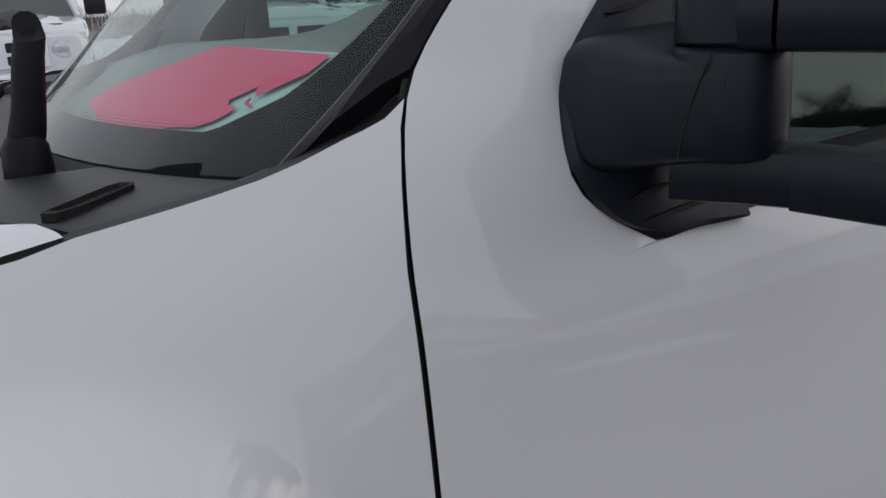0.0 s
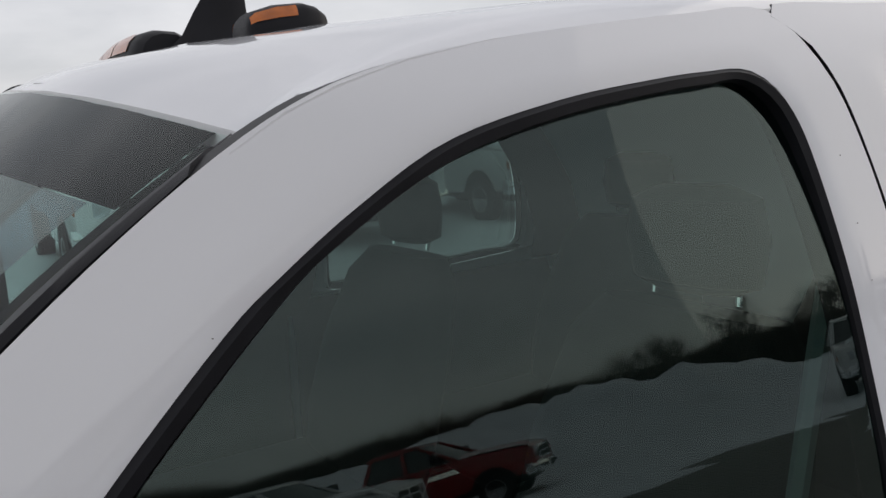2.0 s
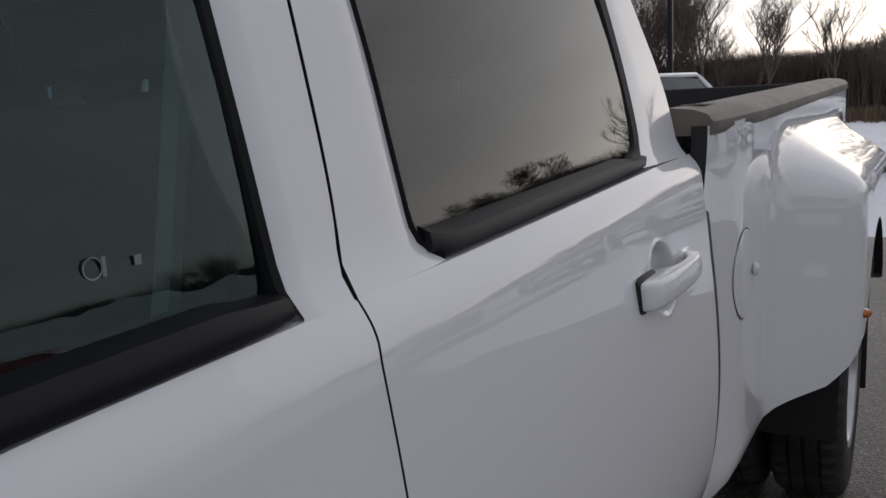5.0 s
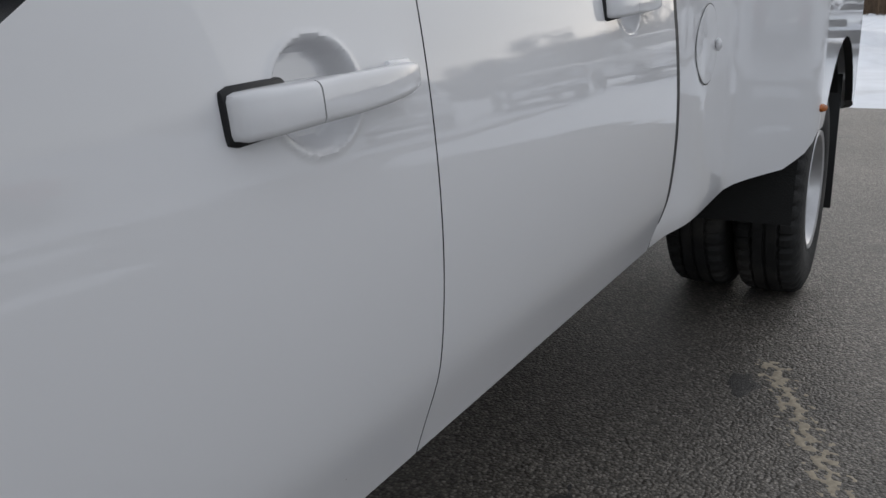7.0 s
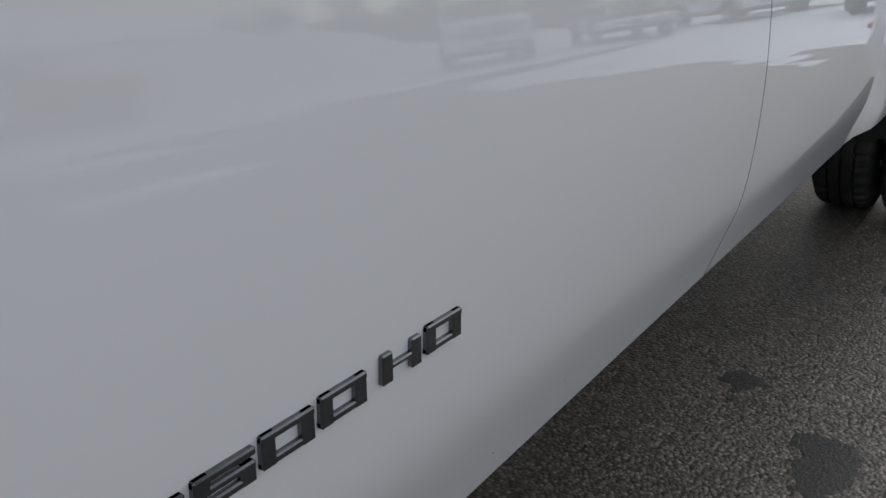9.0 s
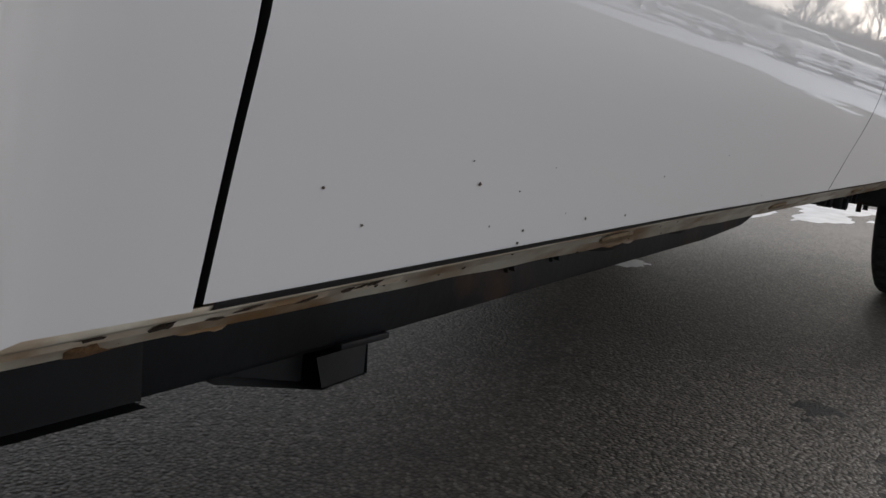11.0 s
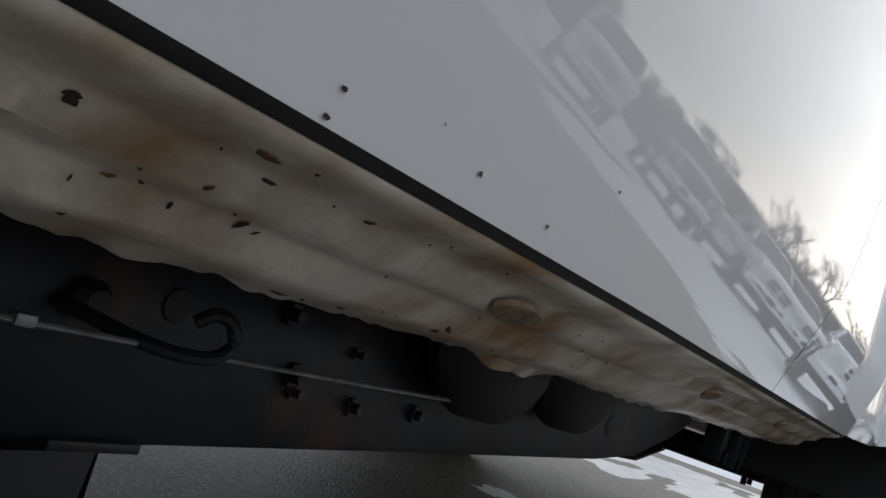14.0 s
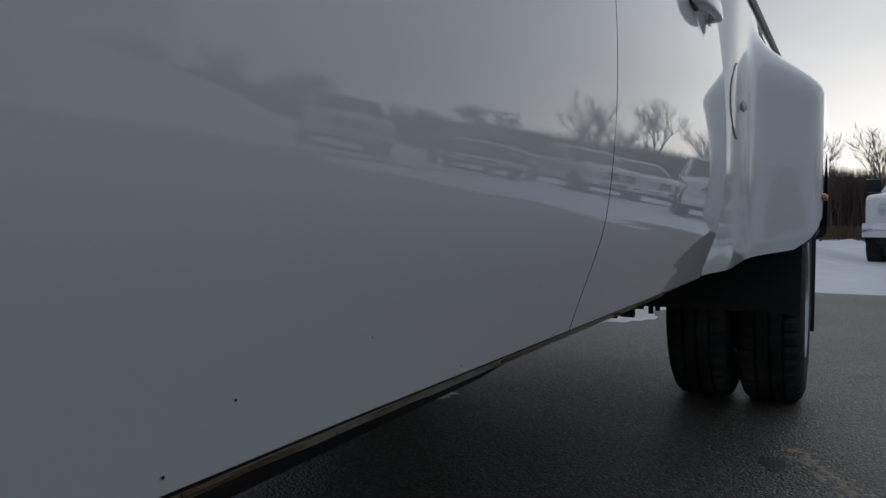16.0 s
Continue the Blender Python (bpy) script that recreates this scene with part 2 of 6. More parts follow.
def part(name, bm, material, parent, label="", smooth=35.0):
    ob = new(name, finish(bm, name, material, smooth))
    ob.parent = parent
    if label:
        tagged(ob, label)
    return ob


def thing(name, label, category, at=(0, 0, 0), group="", kind=""):
    ob = new(name)
    ob.location = at
    ob.empty_display_size = 0.1
    return tagged(ob, label, category, group, kind)


def solo(name, bm, material, label, category, group="", kind="", smooth=35.0):
    return tagged(new(name, finish(bm, name, material, smooth)), label, category, group, kind)


def cr(pts, n):
    """n points along a smooth curve through pts, evenly by length."""
    p = [np.array(q, float) for q in pts]
    q = [2 * p[0] - p[1]] + p + [2 * p[-1] - p[-2]]
    fine = []
    for i in range(1, len(q) - 2):
        a, b, c, d = q[i - 1:i + 3]
        for k in range(12):
            t = k / 12
            fine.append(0.5 * (2 * b + (c - a) * t + (2 * a - 5 * b + 4 * c - d) * t * t + (3 * b - a - 3 * c + d) * t ** 3))
    fine = np.array(fine + [p[-1]])
    s = np.concatenate([[0], np.cumsum(np.linalg.norm(np.diff(fine, axis=0), axis=1))])
    u = np.linspace(0, s[-1], n)
    return [np.array([np.interp(v, s, fine[:, j]) for j in range(fine.shape[1])]) for v in u]


def sheet(bm, rows, closed=False, mi=0):
    """Quads over a grid of points; returns the grid of vertices."""
    g = [[bm.verts.new(tuple(p)) for p in r] for r in rows]
    for a, b in zip(g, g[1:]):
        m = len(a)
        for i in range(m if closed else m - 1):
            j = (i + 1) % m
            f = bm.faces.new((a[i], a[j], b[j], b[i]))
            f.material_index = mi
    return g


def flange(bm, loop, shift, mi=0):
    """A border turned inwards from an open or closed line of vertices."""
    low = [bm.verts.new(v.co + Vector(shift)) for v in loop]
    for i in range(len(loop) - 1):
        bm.faces.new((loop[i], loop[i + 1], low[i + 1], low[i])).material_index = mi


def panel(rows, depth=(0, 0.016, 0), hems=(1, 1, 1, 1)):
    """A skin panel with its edges turned in; the hems take the second material."""
    bm = bmesh.new()
    g = sheet(bm, rows)
    for line, mi in zip((g[0], g[-1], [r[0] for r in g], [r[-1] for r in g]), hems):
        flange(bm, line, depth, mi)
    return bm


def box(bm, x0, x1, y0, y1, z0, z1, bevel=0.0, seg=2):
    r = bmesh.ops.create_cube(bm, size=1)
    for v in r["verts"]:
        v.co = Vector((x0 + (v.co.x + 0.5) * (x1 - x0), y0 + (v.co.y + 0.5) * (y1 - y0), z0 + (v.co.z + 0.5) * (z1 - z0)))
    if bevel:
        es = {e for v in r["verts"] for e in v.link_edges}
        bmesh.ops.bevel(bm, geom=list(es), offset=bevel, segments=seg, affect="EDGES", profile=0.5)
    return bm


def loft(bm, rings, cap=True):
    g = sheet(bm, rings, closed=True)
    if cap:
        bm.faces.new(g[0]), bm.faces.new(g[-1])
    return g


def tube(bm, pts, rad, n=8, cap=True):
    pts = [Vector(p) for p in pts]
    rads = rad if isinstance(rad, (list, tuple)) else [rad] * len(pts)
    rings = []
    up = Vector((0.13, 0.21, 0.97))
    for i, p in enumerate(pts):
        d = (pts[min(i + 1, len(pts) - 1)] - pts[max(i - 1, 0)]).normalized()
        a = d.cross(up)
        a = a.normalized() if a.length > 1e-3 else d.orthogonal().normalized()
        b = d.cross(a)
        rings.append([p + (a * math.cos(2 * math.pi * k / n) + b * math.sin(2 * math.pi * k / n)) * rads[i] for k in range(n)])
    return loft(bm, rings, cap)


def lathe(bm, prof, n=48, axis="y", centre=(0, 0, 0)):
    """Turn a profile of (radius, along) about an axis."""
    rings = []
    for k in range(n):
        a = 2 * math.pi * k / n
        c, s = math.cos(a), math.sin(a)
        if axis == "y":
            rings.append([(centre[0] + r * c, centre[1] + h, centre[2] + r * s) for r, h in prof])
        else:
            rings.append([(centre[0] + r * c, centre[1] + r * s, centre[2] + h) for r, h in prof])
    g = [[bm.verts.new(p) for p in r] for r in rings]
    for i in range(n):
        a, b = g[i], g[(i + 1) % n]
        for j in range(len(prof) - 1):
            bm.faces.new((a[j], b[j], b[j + 1], a[j + 1]))
    return g


def mirrored(bm, width):
    for v in bm.verts:
        v.co.y = width - v.co.y
    return bm


def lerp(a, b, t):
    return tuple(p + (q - p) * t for p, q in zip(a, b))


def smooth01(t):
    t = min(max(t, 0.0), 1.0)
    return t * t * (3 - 2 * t)

# ---- the ground
bm = bmesh.new()
box(bm, -260, 320, -280, 280, -0.5, 0.0)
ground = solo("ground", bm, ASPHALT, "grey worn asphalt lot with dark wet stains", "asphalt", kind="structure")

# ---- the white pickup: the shape of its side
W = 2.0  # body width
BELT_X = (-1.2, 0.0, 0.1, 0.22, 0.32, 0.55, 0.83, 1.04, 1.25, 1.42, 1.91, 2.3)
BELT_Z = (1.12, 1.150, 1.166, 1.181, 1.192, 1.213, 1.231, 1.239, 1.247, 1.255, 1.279, 1.292)


def belt(x):
    return float(np.interp(x, BELT_X, BELT_Z))


def lean(x, z):
    """The lean of the side windows, rolling over into the roof."""
    r = max(z - 1.71, 0.0)
    return 0.071 + 0.21 * (z - 1.288) + 2.2 * r * r


# slope of the lower side by height: turned under at the foot, nearly plumb above
_z = np.linspace(0.50, 1.26, 305)
_s = np.interp(_z, (0.50, 0.56, 0.60, 0.63, 0.66, 0.685, 0.71, 0.78, 0.86, 0.95, 1.0, 1.13, 1.26), (-0.36, -0.345, -0.35, -0.36, -0.345, -0.22, -0.125, -0.065, 0.0, 0.075, 0.092, 0.165, 0.20))
_s = np.convolve(np.pad(_s, 6, mode="edge"), np.ones(13) / 13, "valid")
_y = np.concatenate([[0], np.cumsum((_s[1:] + _s[:-1]) / 2 * (_z[1] - _z[0]))])
_y = _y - np.interp(0.552, _z, _y) + 0.040


def low(z):
    return float(np.interp(z, _z, _y))


# shoulder below the front windows, by height over the belt line
_h = np.array(cr([(-0.050, 0.0), (-0.040, 0.0022), (-0.030, 0.006), (-0.019, 0.0135), (-0.010, 0.022), (0.005, 0.038), (0.015, 0.0475), (0.03, 0.056)], 120))
# rounder shoulder at the front edge of the door
_f = np.array(cr([(1.10, low(1.10)), (1.14, low(1.14)), (1.18, low(1.18) + 0.002), (1.21, 0.0235), (1.25, 0.035), (1.30, 0.057), (1.34, 0.077), (1.40, 0.0945)], 120))


def side(x, z):
    """How far in the body's skin lies at a place of its side view."""
    b = belt(x)
    if z > b + 0.03:
        hard = lean(x, z)
    elif z > b - 0.05:
        foot, k = low(b - 0.05), float(np.interp(z - b, _h[:, 0], _h[:, 1])) / 0.056
        hard = foot + (lean(x, b + 0.03) - foot) * k
    else:
        hard = low(z)
    if x > 0.5:
        return hard
    soft = low(z) if z < 1.10 else lean(x, z) if z > 1.40 else float(np.interp(z, _f[:, 0], _f[:, 1]))
    k = smooth01(x / 0.5)
    return soft * (1 - k) + hard * k


def zs(z0, z1, n, extra=()):
    """Heights from z0 to z1, with closer rows where the skin bends."""
    a = [z0 + (z1 - z0) * i / n for i in range(n + 1)] + [e for e in extra if z0 < e < z1]
    return sorted(a)


truck = thing("pickup_truck", "white four-door dual-rear-wheel pickup parked on asphalt", "pickup truck")
GAP = 0.0015


def xa(z):
    """The front edge of the front door."""
    return float(np.interp(z, (0.5, 0.55, 0.62, 0.8, 1.0, 1.2, 1.25, 1.30, 1.336), (0.030, 0.0265, 0.021, 0.010, 0.0, 0.0, 0.005, 0.016, 0.034)))


def foot(x):
    """The lower edge of the doors, rising slightly towards the tail."""
    return 0.5452 + 0.0160 * min(x, 0.6) + 0.009 * max(x - 0.6, 0.0)


def scoop(x, z, cup):
    """The recess behind a pull handle: an oval dish in the door's skin."""
    if not cup:
        return 0.0
    d = math.hypot((x - cup[0]) / cup[2], (z - cup[1]) / cup[3])
    return 0.024 * smooth01((1.0 - d) / 0.30) - 0.0016 * math.exp(-((d - 1.03) / 0.05) ** 2)


def door_low(xf, xr, n, cup=None):
    """The lower skin of a door between two upright edges given as functions of height."""
    rows = []
    cols = [i / n for i in range(n + 1)]
    if cup:
        cols = sorted(cols + [(cup[0] + cup[2] * 1.15 * (-1 + 2 * i / 40) - xf(1.0)) / (xr(1.0) - xf(1.0)) for i in range(41)])
    lifts = tuple(cup[1] + cup[3] * 1.15 * (-1 + 2 * i / 36) for i in range(37)) if cup else ()
    for k in range(43 + len(lifts)):
        row = []
        for u in cols:
            x = xf(1.0) + (xr(1.0) - xf(1.0)) * u
            t, z0 = belt(x), foot(x)
            levels = zs(z0, t, 30, (z0 + 0.002, z0 + 0.006, z0 + 0.014, t - 0.066, t - 0.036, t - 0.030, t - 0.025, t - 0.020, t - 0.016, t - 0.010, t - 0.005) + lifts)
            z = levels[min(k, len(levels) - 1)]
            x = xf(z) + (xr(z) - xf(z)) * u
            row.append((x, side(x, z) + scoop(x, z, cup), z))
        rows.append(row)
    return panel(rows, (0, 0.02, 0), (1, 0, 1, 1))


def xb(z):
    """The line between the doors."""
    return float(np.interp(z, (0.5, 0.6, 0.9, 1.2, 1.24, 1.30, 1.38, 1.48, 1.55, 1.67, 1.765, 1.81), (1.104, 1.100, 1.097, 1.100, 1.112, 1.128, 1.132, 1.130, 1.128, 1.100, 1.058, 1.018)))


def xc(z):
    """The rear edge of the cab."""
    return float(np.interp(z, (0.5, 0.7, 0.9, 1.1, 1.2, 1.30, 1.415, 1.53, 1.645, 1.73, 1.83), (2.10, 2.105, 2.115, 2.13, 2.155, 2.185, 2.17, 2.10, 2.012, 1.922, 1.81)))


def upper(outer, inner, n, rows=5, depth=0.03):
    """The frame of a door round its window, between an outer and an inner line of (x, z)."""
    o, i = outer, inner
    grid = []
    for a, b in zip(o, i):
        line = []
        for k in range(rows + 1):
            t = k / rows
            x, z = a[0] + (b[0] - a[0]) * t, a[1] + (b[1] - a[1]) * t
            y = side(x, z)
            if k == rows:
                y += 0.003
            line.append((x, y, z))
        grid.append(line)
    return panel(grid, (0, depth, 0), (0, 0, 1, 0))


def pair_lines(outer, inner, n):
    """Both lines resampled so that given pairs of points stay together."""
    both = cr([(*a, *b) for a, b in zip(outer, inner)], n)
    return [(p[0], p[1]) for p in both], [(p[2], p[3]) for p in both]


F_OUT = [(0.003, 1.150), (0.003, 1.20), (0.007, 1.25), (0.018, 1.30), (0.036, 1.336), (0.080, 1.388), (0.163, 1.473), (0.255, 1.565), (0.335, 1.632), (0.420, 1.693),
         (0.49, 1.733), (0.56, 1.758), (0.66, 1.777), (0.79, 1.792), (0.90, 1.802), (1.010, 1.808), (1.056, 1.763), (1.098, 1.672), (1.126, 1.548), (1.129, 1.40), (1.124, 1.30), (1.108, 1.239)]
F_IN = [(0.225, 1.1815), (0.180, 1.208), (0.152, 1.240), (0.151, 1.289), (0.163, 1.323), (0.203, 1.371), (0.291, 1.464), (0.347, 1.523), (0.427, 1.596), (0.470, 1.627),
        (0.53, 1.664), (0.612, 1.704), (0.723, 1.729), (0.83, 1.742), (0.895, 1.747), (0.955, 1.747), (0.994, 1.721), (1.017, 1.670), (1.040, 1.545), (1.047, 1.40), (1.049, 1.30), (1.050, 1.238)]
F_GLASS = [(0.28, 1.19), (0.27, 1.26), (0.285, 1.36), (0.300, 1.43), (0.330, 1.478), (0.364, 1.518), (0.422, 1.570), (0.470, 1.61), (0.510, 1.638), (0.608, 1.686), (0.72, 1.713), (0.83, 1.728), (0.895, 1.733),
           (0.944, 1.736), (0.982, 1.710), (1.005, 1.655), (1.029, 1.535), (1.036, 1.418), (1.039, 1.30), (1.040, 1.25)]
R_OUT = [(1.1135, 1.241), (1.1280, 1.30), (1.1335, 1.40), (1.1305, 1.55), (1.1025, 1.674), (1.0620, 1.766), (1.0210, 1.811), (1.20, 1.818), (1.40, 1.824), (1.60, 1.829), (1.74, 1.831), (1.805, 1.828), (1.915, 1.732), (2.005, 1.645), (2.09, 1.53), (2.160, 1.415), (2.175, 1.32), (2.16, 1.285)]
R_IN = [(1.259, 1.247), (1.234, 1.27), (1.229, 1.339), (1.224, 1.45), (1.203, 1.62), (1.183, 1.70), (1.186, 1.746), (1.222, 1.758), (1.402, 1.767), (1.56, 1.772), (1.690, 1.773), (1.76, 1.755), (1.83, 1.705), (1.908, 1.610), (1.940, 1.50), (1.954, 1.395), (1.948, 1.315), (1.91, 1.281)]
R_GLASS = [(1.262, 1.272), (1.240, 1.283), (1.235, 1.335), (1.230, 1.45), (1.210, 1.61), (1.192, 1.69), (1.193, 1.727), (1.222, 1.743), (1.41, 1.751), (1.56, 1.753), (1.665, 1.756), (1.740, 1.737), (1.797, 1.695), (1.875, 1.600), (1.912, 1.49), (1.927, 1.385), (1.922, 1.318), (1.88, 1.296)]


def ring_strip(lines, offs, mi=0):
    """A moulding over several matched lines of (x, z), each at its own depth off the skin."""
    bm = bmesh.new()
    sheet(bm, [[(x, side(x, z) + o, z) for x, z in ln] for ln, o in zip(lines, offs)])
    return bm


def glass_y(z):
    """The bend of the side glass, steeper towards its foot."""
    return lean(0, 1.47) + 0.222 * (z - 1.47) + 0.10 * (z - 1.47) ** 2 - 0.30 * min(z - 1.47, 0.0) ** 3


def pane(outline, y_off):
    """A pane over an outline of (x, z), on the lean of the windows."""
    bm = bmesh.new()
    # clipped grid, so that the bend of the glass is even
    x0, x1 = min(p[0] for p in outline), max(p[0] for p in outline)
    n = 60

    def span(x):
        zz = []
        for (xa_, za), (xb_, zb) in zip(outline, outline[1:] + outline[:1]):
            if (xa_ - x) * (xb_ - x) <= 0 and abs(xb_ - xa_) > 1e-9:
                zz.append(za + (zb - za) * (x - xa_) / (xb_ - xa_))
        return min(zz), max(zz)

    rows = []
    for i in range(n + 1):
        x = x0 + 1e-5 + (x1 - x0 - 2e-5) * (0.5 - 0.5 * math.cos(math.pi * i / n))
        za, zb = span(x)
        rows.append([(x, glass_y(za + (zb - za) * k / 14) + y_off, za + (zb - za) * k / 14) for k in range(15)])
    sheet(bm, rows)
    return bm


def belt_trim(x0, x1, drop, h, n=24, bulge=0.013):
    """The black moulding along the foot of a side window, with its rounded end."""
    bm = bmesh.new()
    rows = []
    for i in range(n + 1):
        x = x0 + (x1 - x0) * i / n
        z0 = belt(x) - drop
        hh = h * (1.0 if i < n - 1 else 0.9)
        prof = [(0.030, 0.0), (0.006, 0.0), (-0.004, 0.004), (-bulge * 0.5, hh * 0.30), (-bulge * 0.55, hh * 0.62), (-0.003, hh * 0.92), (0.006, hh), (0.032, hh * 1.02)]
        base = side(x, z0) + 0.004
        e = (1.0, 1.0, 0.92, 0.70)[max(0, i - n + 3)]
        rows.append([(x, base + dy * e + 0.21 * dz * 0.9 + 0.008 * (1 - e), z0 + hh / 2 + (dz - hh / 2) * e) for dy, dz in prof])
    loft(bm, rows)
    return bm


def handle_parts(x0, x1, z, y, parent, mir, slope=0.06):
    """A pull handle: a fixed block in a dark gasket and a broad bar that arches over the scoop."""
    L = x1 - x0
    fl = (lambda b: mirrored(b, W)) if mir else (lambda b: b)

    def section(x, o, i_, hz, p=0.42):
        """A rounded section between an outer and an inner distance off the skin."""
        zc, ring = z + slope * (x - x0), []
        yc, hy = y - (o + i_) / 2, (o - i_) / 2
        for k in range(20):
            a = 2 * math.pi * k / 20
            c, q = math.cos(a), math.sin(a)
            dz = hz * math.copysign(abs(q) ** p, q)
            ring.append((x, yc + hy * math.copysign(abs(c) ** p, c) + 0.10 * dz, zc + dz))
        return ring

    bm = bmesh.new()
    loft(bm, [section(x0 - 0.004 + dx, o, -0.010, h) for dx, o, h in ((0, 0.000, 0.017), (0.002, 0.005, 0.0225), (0.012, 0.0075, 0.0255), (0.075, 0.0075, 0.0245), (0.082, 0.004, 0.021))])
    part("gasket", fl(bm), RUBBER_AND_SHADE, parent)
    bm = bmesh.new()   # fixed block
    loft(bm, [section(x0 + dx, o, -0.008, h) for dx, o, h in ((0, 0.008, 0.014), (0.002, 0.016, 0.0185), (0.008, 0.022, 0.0205), (0.030, 0.029, 0.0208), (0.080, 0.0345, 0.0200), (0.0885, 0.0348, 0.0198))])
    part("handle_block", fl(bm), PAINT, parent)
    bm = bmesh.new()   # bar
    xs_ = (0.0900, 0.100, 0.115, 0.135, 0.165, 0.195, 0.220, 0.238, 0.254, 0.268, 0.280, 0.286)
    ou = (0.0348, 0.0352, 0.0357, 0.0362, 0.0365, 0.0360, 0.0345, 0.032, 0.028, 0.023, 0.016, 0.008)
    inn = (-0.006, -0.004, 0.006, 0.0150, 0.0180, 0.0175, 0.0140, 0.006, -0.004, -0.006, -0.006, -0.006)
    hh = (0.0198, 0.0198, 0.0196, 0.0192, 0.0185, 0.0177, 0.0168, 0.0160, 0.0150, 0.0135, 0.0110, 0.007)
    loft(bm, [section(x0 + u * L / 0.288, o, i_, h) for u, o, i_, h in zip(xs_, ou, inn, hh)])
    part("handle_bar", fl(bm), PAINT, parent)
    bm = bmesh.new()
    loft(bm, [section(x0 + u, 0.0335, -0.004, 0.0190) for u in (0.0882, 0.0903)])
    part("handle_seam", fl(bm), RUBBER_AND_SHADE, parent)
    bm = bmesh.new()
    loft(bm, [section(x1 - 0.052 + dx, o, -0.010, h) for dx, o, h in ((0, 0.001, 0.012), (0.006, 0.004, 0.0175), (0.044, 0.004, 0.0165), (0.056, 0.001, 0.009))])
    part("rear_gasket", fl(bm), PAINT, parent)


def cab_side(mir):
    """Both doors of one side, with their glass and mouldings."""
    fl = (lambda b: mirrored(b, W)) if mir else (lambda b: b)
    tag = "passenger" if mir else "driver"
    front = part("front_door", fl(door_low(lambda z: xa(z) + 0.0030, lambda z: xb(z) - GAP, 36, (0.900, 1.052, 0.066, 0.055))), SKIN, truck, "white front door with dark chrome lettering")
    o, i = pair_lines(F_OUT, F_IN, 90)
    part("window_frame", fl(upper(o, i, 90)), SKIN, front)
    gl = [(p[0], p[1]) for p in cr(F_GLASS, 90)]
    bm = ring_strip([i, [lerp(a, b, 0.25) for a, b in zip(i, gl)], [lerp(a, b, 0.8) for a, b in zip(i, gl)], gl, gl], [0.004, -0.002, 0.001, 0.008, 0.032])
    part("window_seal", fl(bm), TRIM, front)
    glass = part("window_glass", fl(pane(gl + [(0.9, 1.215), (0.5, 1.19)], 0.004)), GLASS_SIDE, front)
    part("belt_moulding", fl(belt_trim(0.30, 1.040, 0.002, 0.029)), TRIM, front)
    handle_parts(0.775, 1.065, 1.045, side(0.9, 1.05), front, mir, 0.05)
    rear = part("rear_door", fl(door_low(lambda z: xb(z) + GAP, lambda z: xc(z), 30, (1.830, 1.122, 0.066, 0.055))), SKIN, truck, "white rear door with privacy glass")
    o, i = pair_lines(R_OUT, R_IN, 90)
    part("window_frame", fl(upper(o, i, 90)), SKIN, rear)
    gl = [(p[0], p[1]) for p in cr(R_GLASS, 90)]
    bm = ring_strip([i, [lerp(a, b, 0.2) for a, b in zip(i, gl)], [lerp(a, b, 0.8) for a, b in zip(i, gl)], gl, gl], [0.004, -0.002, 0.001, 0.008, 0.032])
    part("window_seal", fl(bm), TRIM, rear)
    part("window_glass", fl(pane(gl, 0.004)), GLASS_DARK, rear)
    bm = bmesh.new()
    n = 24
    rows = []
    for k in range(n + 1):
        x = 1.242 + (1.935 - 1.242) * k / n
        z0 = belt(x) + (0.003 if 0 < k < n else 0.010)
        h = 0.022 if k < n - 4 else 0.022 - 0.003 * (k - n + 4)
        b0, b1 = side(x, z0), lean(x, z0 + h) + 0.004
        rows.append([(x, b0 + 0.03, z0), (x, b0 + 0.001, z0), (x, b0 - 0.003, z0 + 0.003), (x, b0 - 0.003, z0 + h * 0.45), (x, (b0 + b1) / 2 - 0.009, z0 + h * 0.82), (x, b1 - 0.006, z0 + h * 1.05), (x, b1 + 0.004, z0 + h * 1.1), (x, b1 + 0.03, z0 + h)])
    loft(bm, rows)
    part("belt_moulding", fl(bm), TRIM, rear)
    handle_parts(1.70, 1.985, 1.118, side(1.85, 1.12), rear, mir, 0.04)
    # black sheets behind the gaps, coloured for the deep shade in them
    for line, z1, wide in ((xb, 1.815, 0.03), (xa, 1.33, 0.03), (xc, 1.30, 0.05)):
        bm = bmesh.new()
        sheet(bm, [[(line(z) + dx, side(line(z), z) + 0.007, z) for dx in (-0.004, wide)] for z in zs(foot(line(0.55)) - 0.003, z1, 60)])
        part("gap_shade", fl(bm), RUBBER_AND_SHADE, truck)
    return front, rear


front_door, rear_door = cab_side(False)
cab_side(True)

# ---- roof, pillars, windshield
def ws_edge(s):
    """The outer edge of the windshield on the driver side, from its foot to the roof."""
    p = cr([(-0.075, 0.094, 1.262), (0.03, 0.108, 1.352), (0.163, 0.142, 1.482), (0.30, 0.180, 1.603), (0.40, 0.212, 1.672), (0.478, 0.240, 1.716)], 41)
    k = s * 40
    i = min(int(k), 39)
    return p[i] + (p[i + 1] - p[i]) * (k - i)


def ws_point(u, s):
    """u: 0 to 1 across the windshield, s: 0 at its foot to 1 at the roof."""
    e = ws_edge(s)
    d = min(u, 1 - u) * 2
    bow = 1 - (1 - d) ** 2.2
    lo, hi = Vector((-0.20, 0, -0.035)), Vector((-0.115, 0, 0.078))
    off = lo.lerp(hi, s) * bow
    y = e[1] + (W - 2 * e[1]) * u
    return (e[0] + off.x, y, e[2] + off.z)


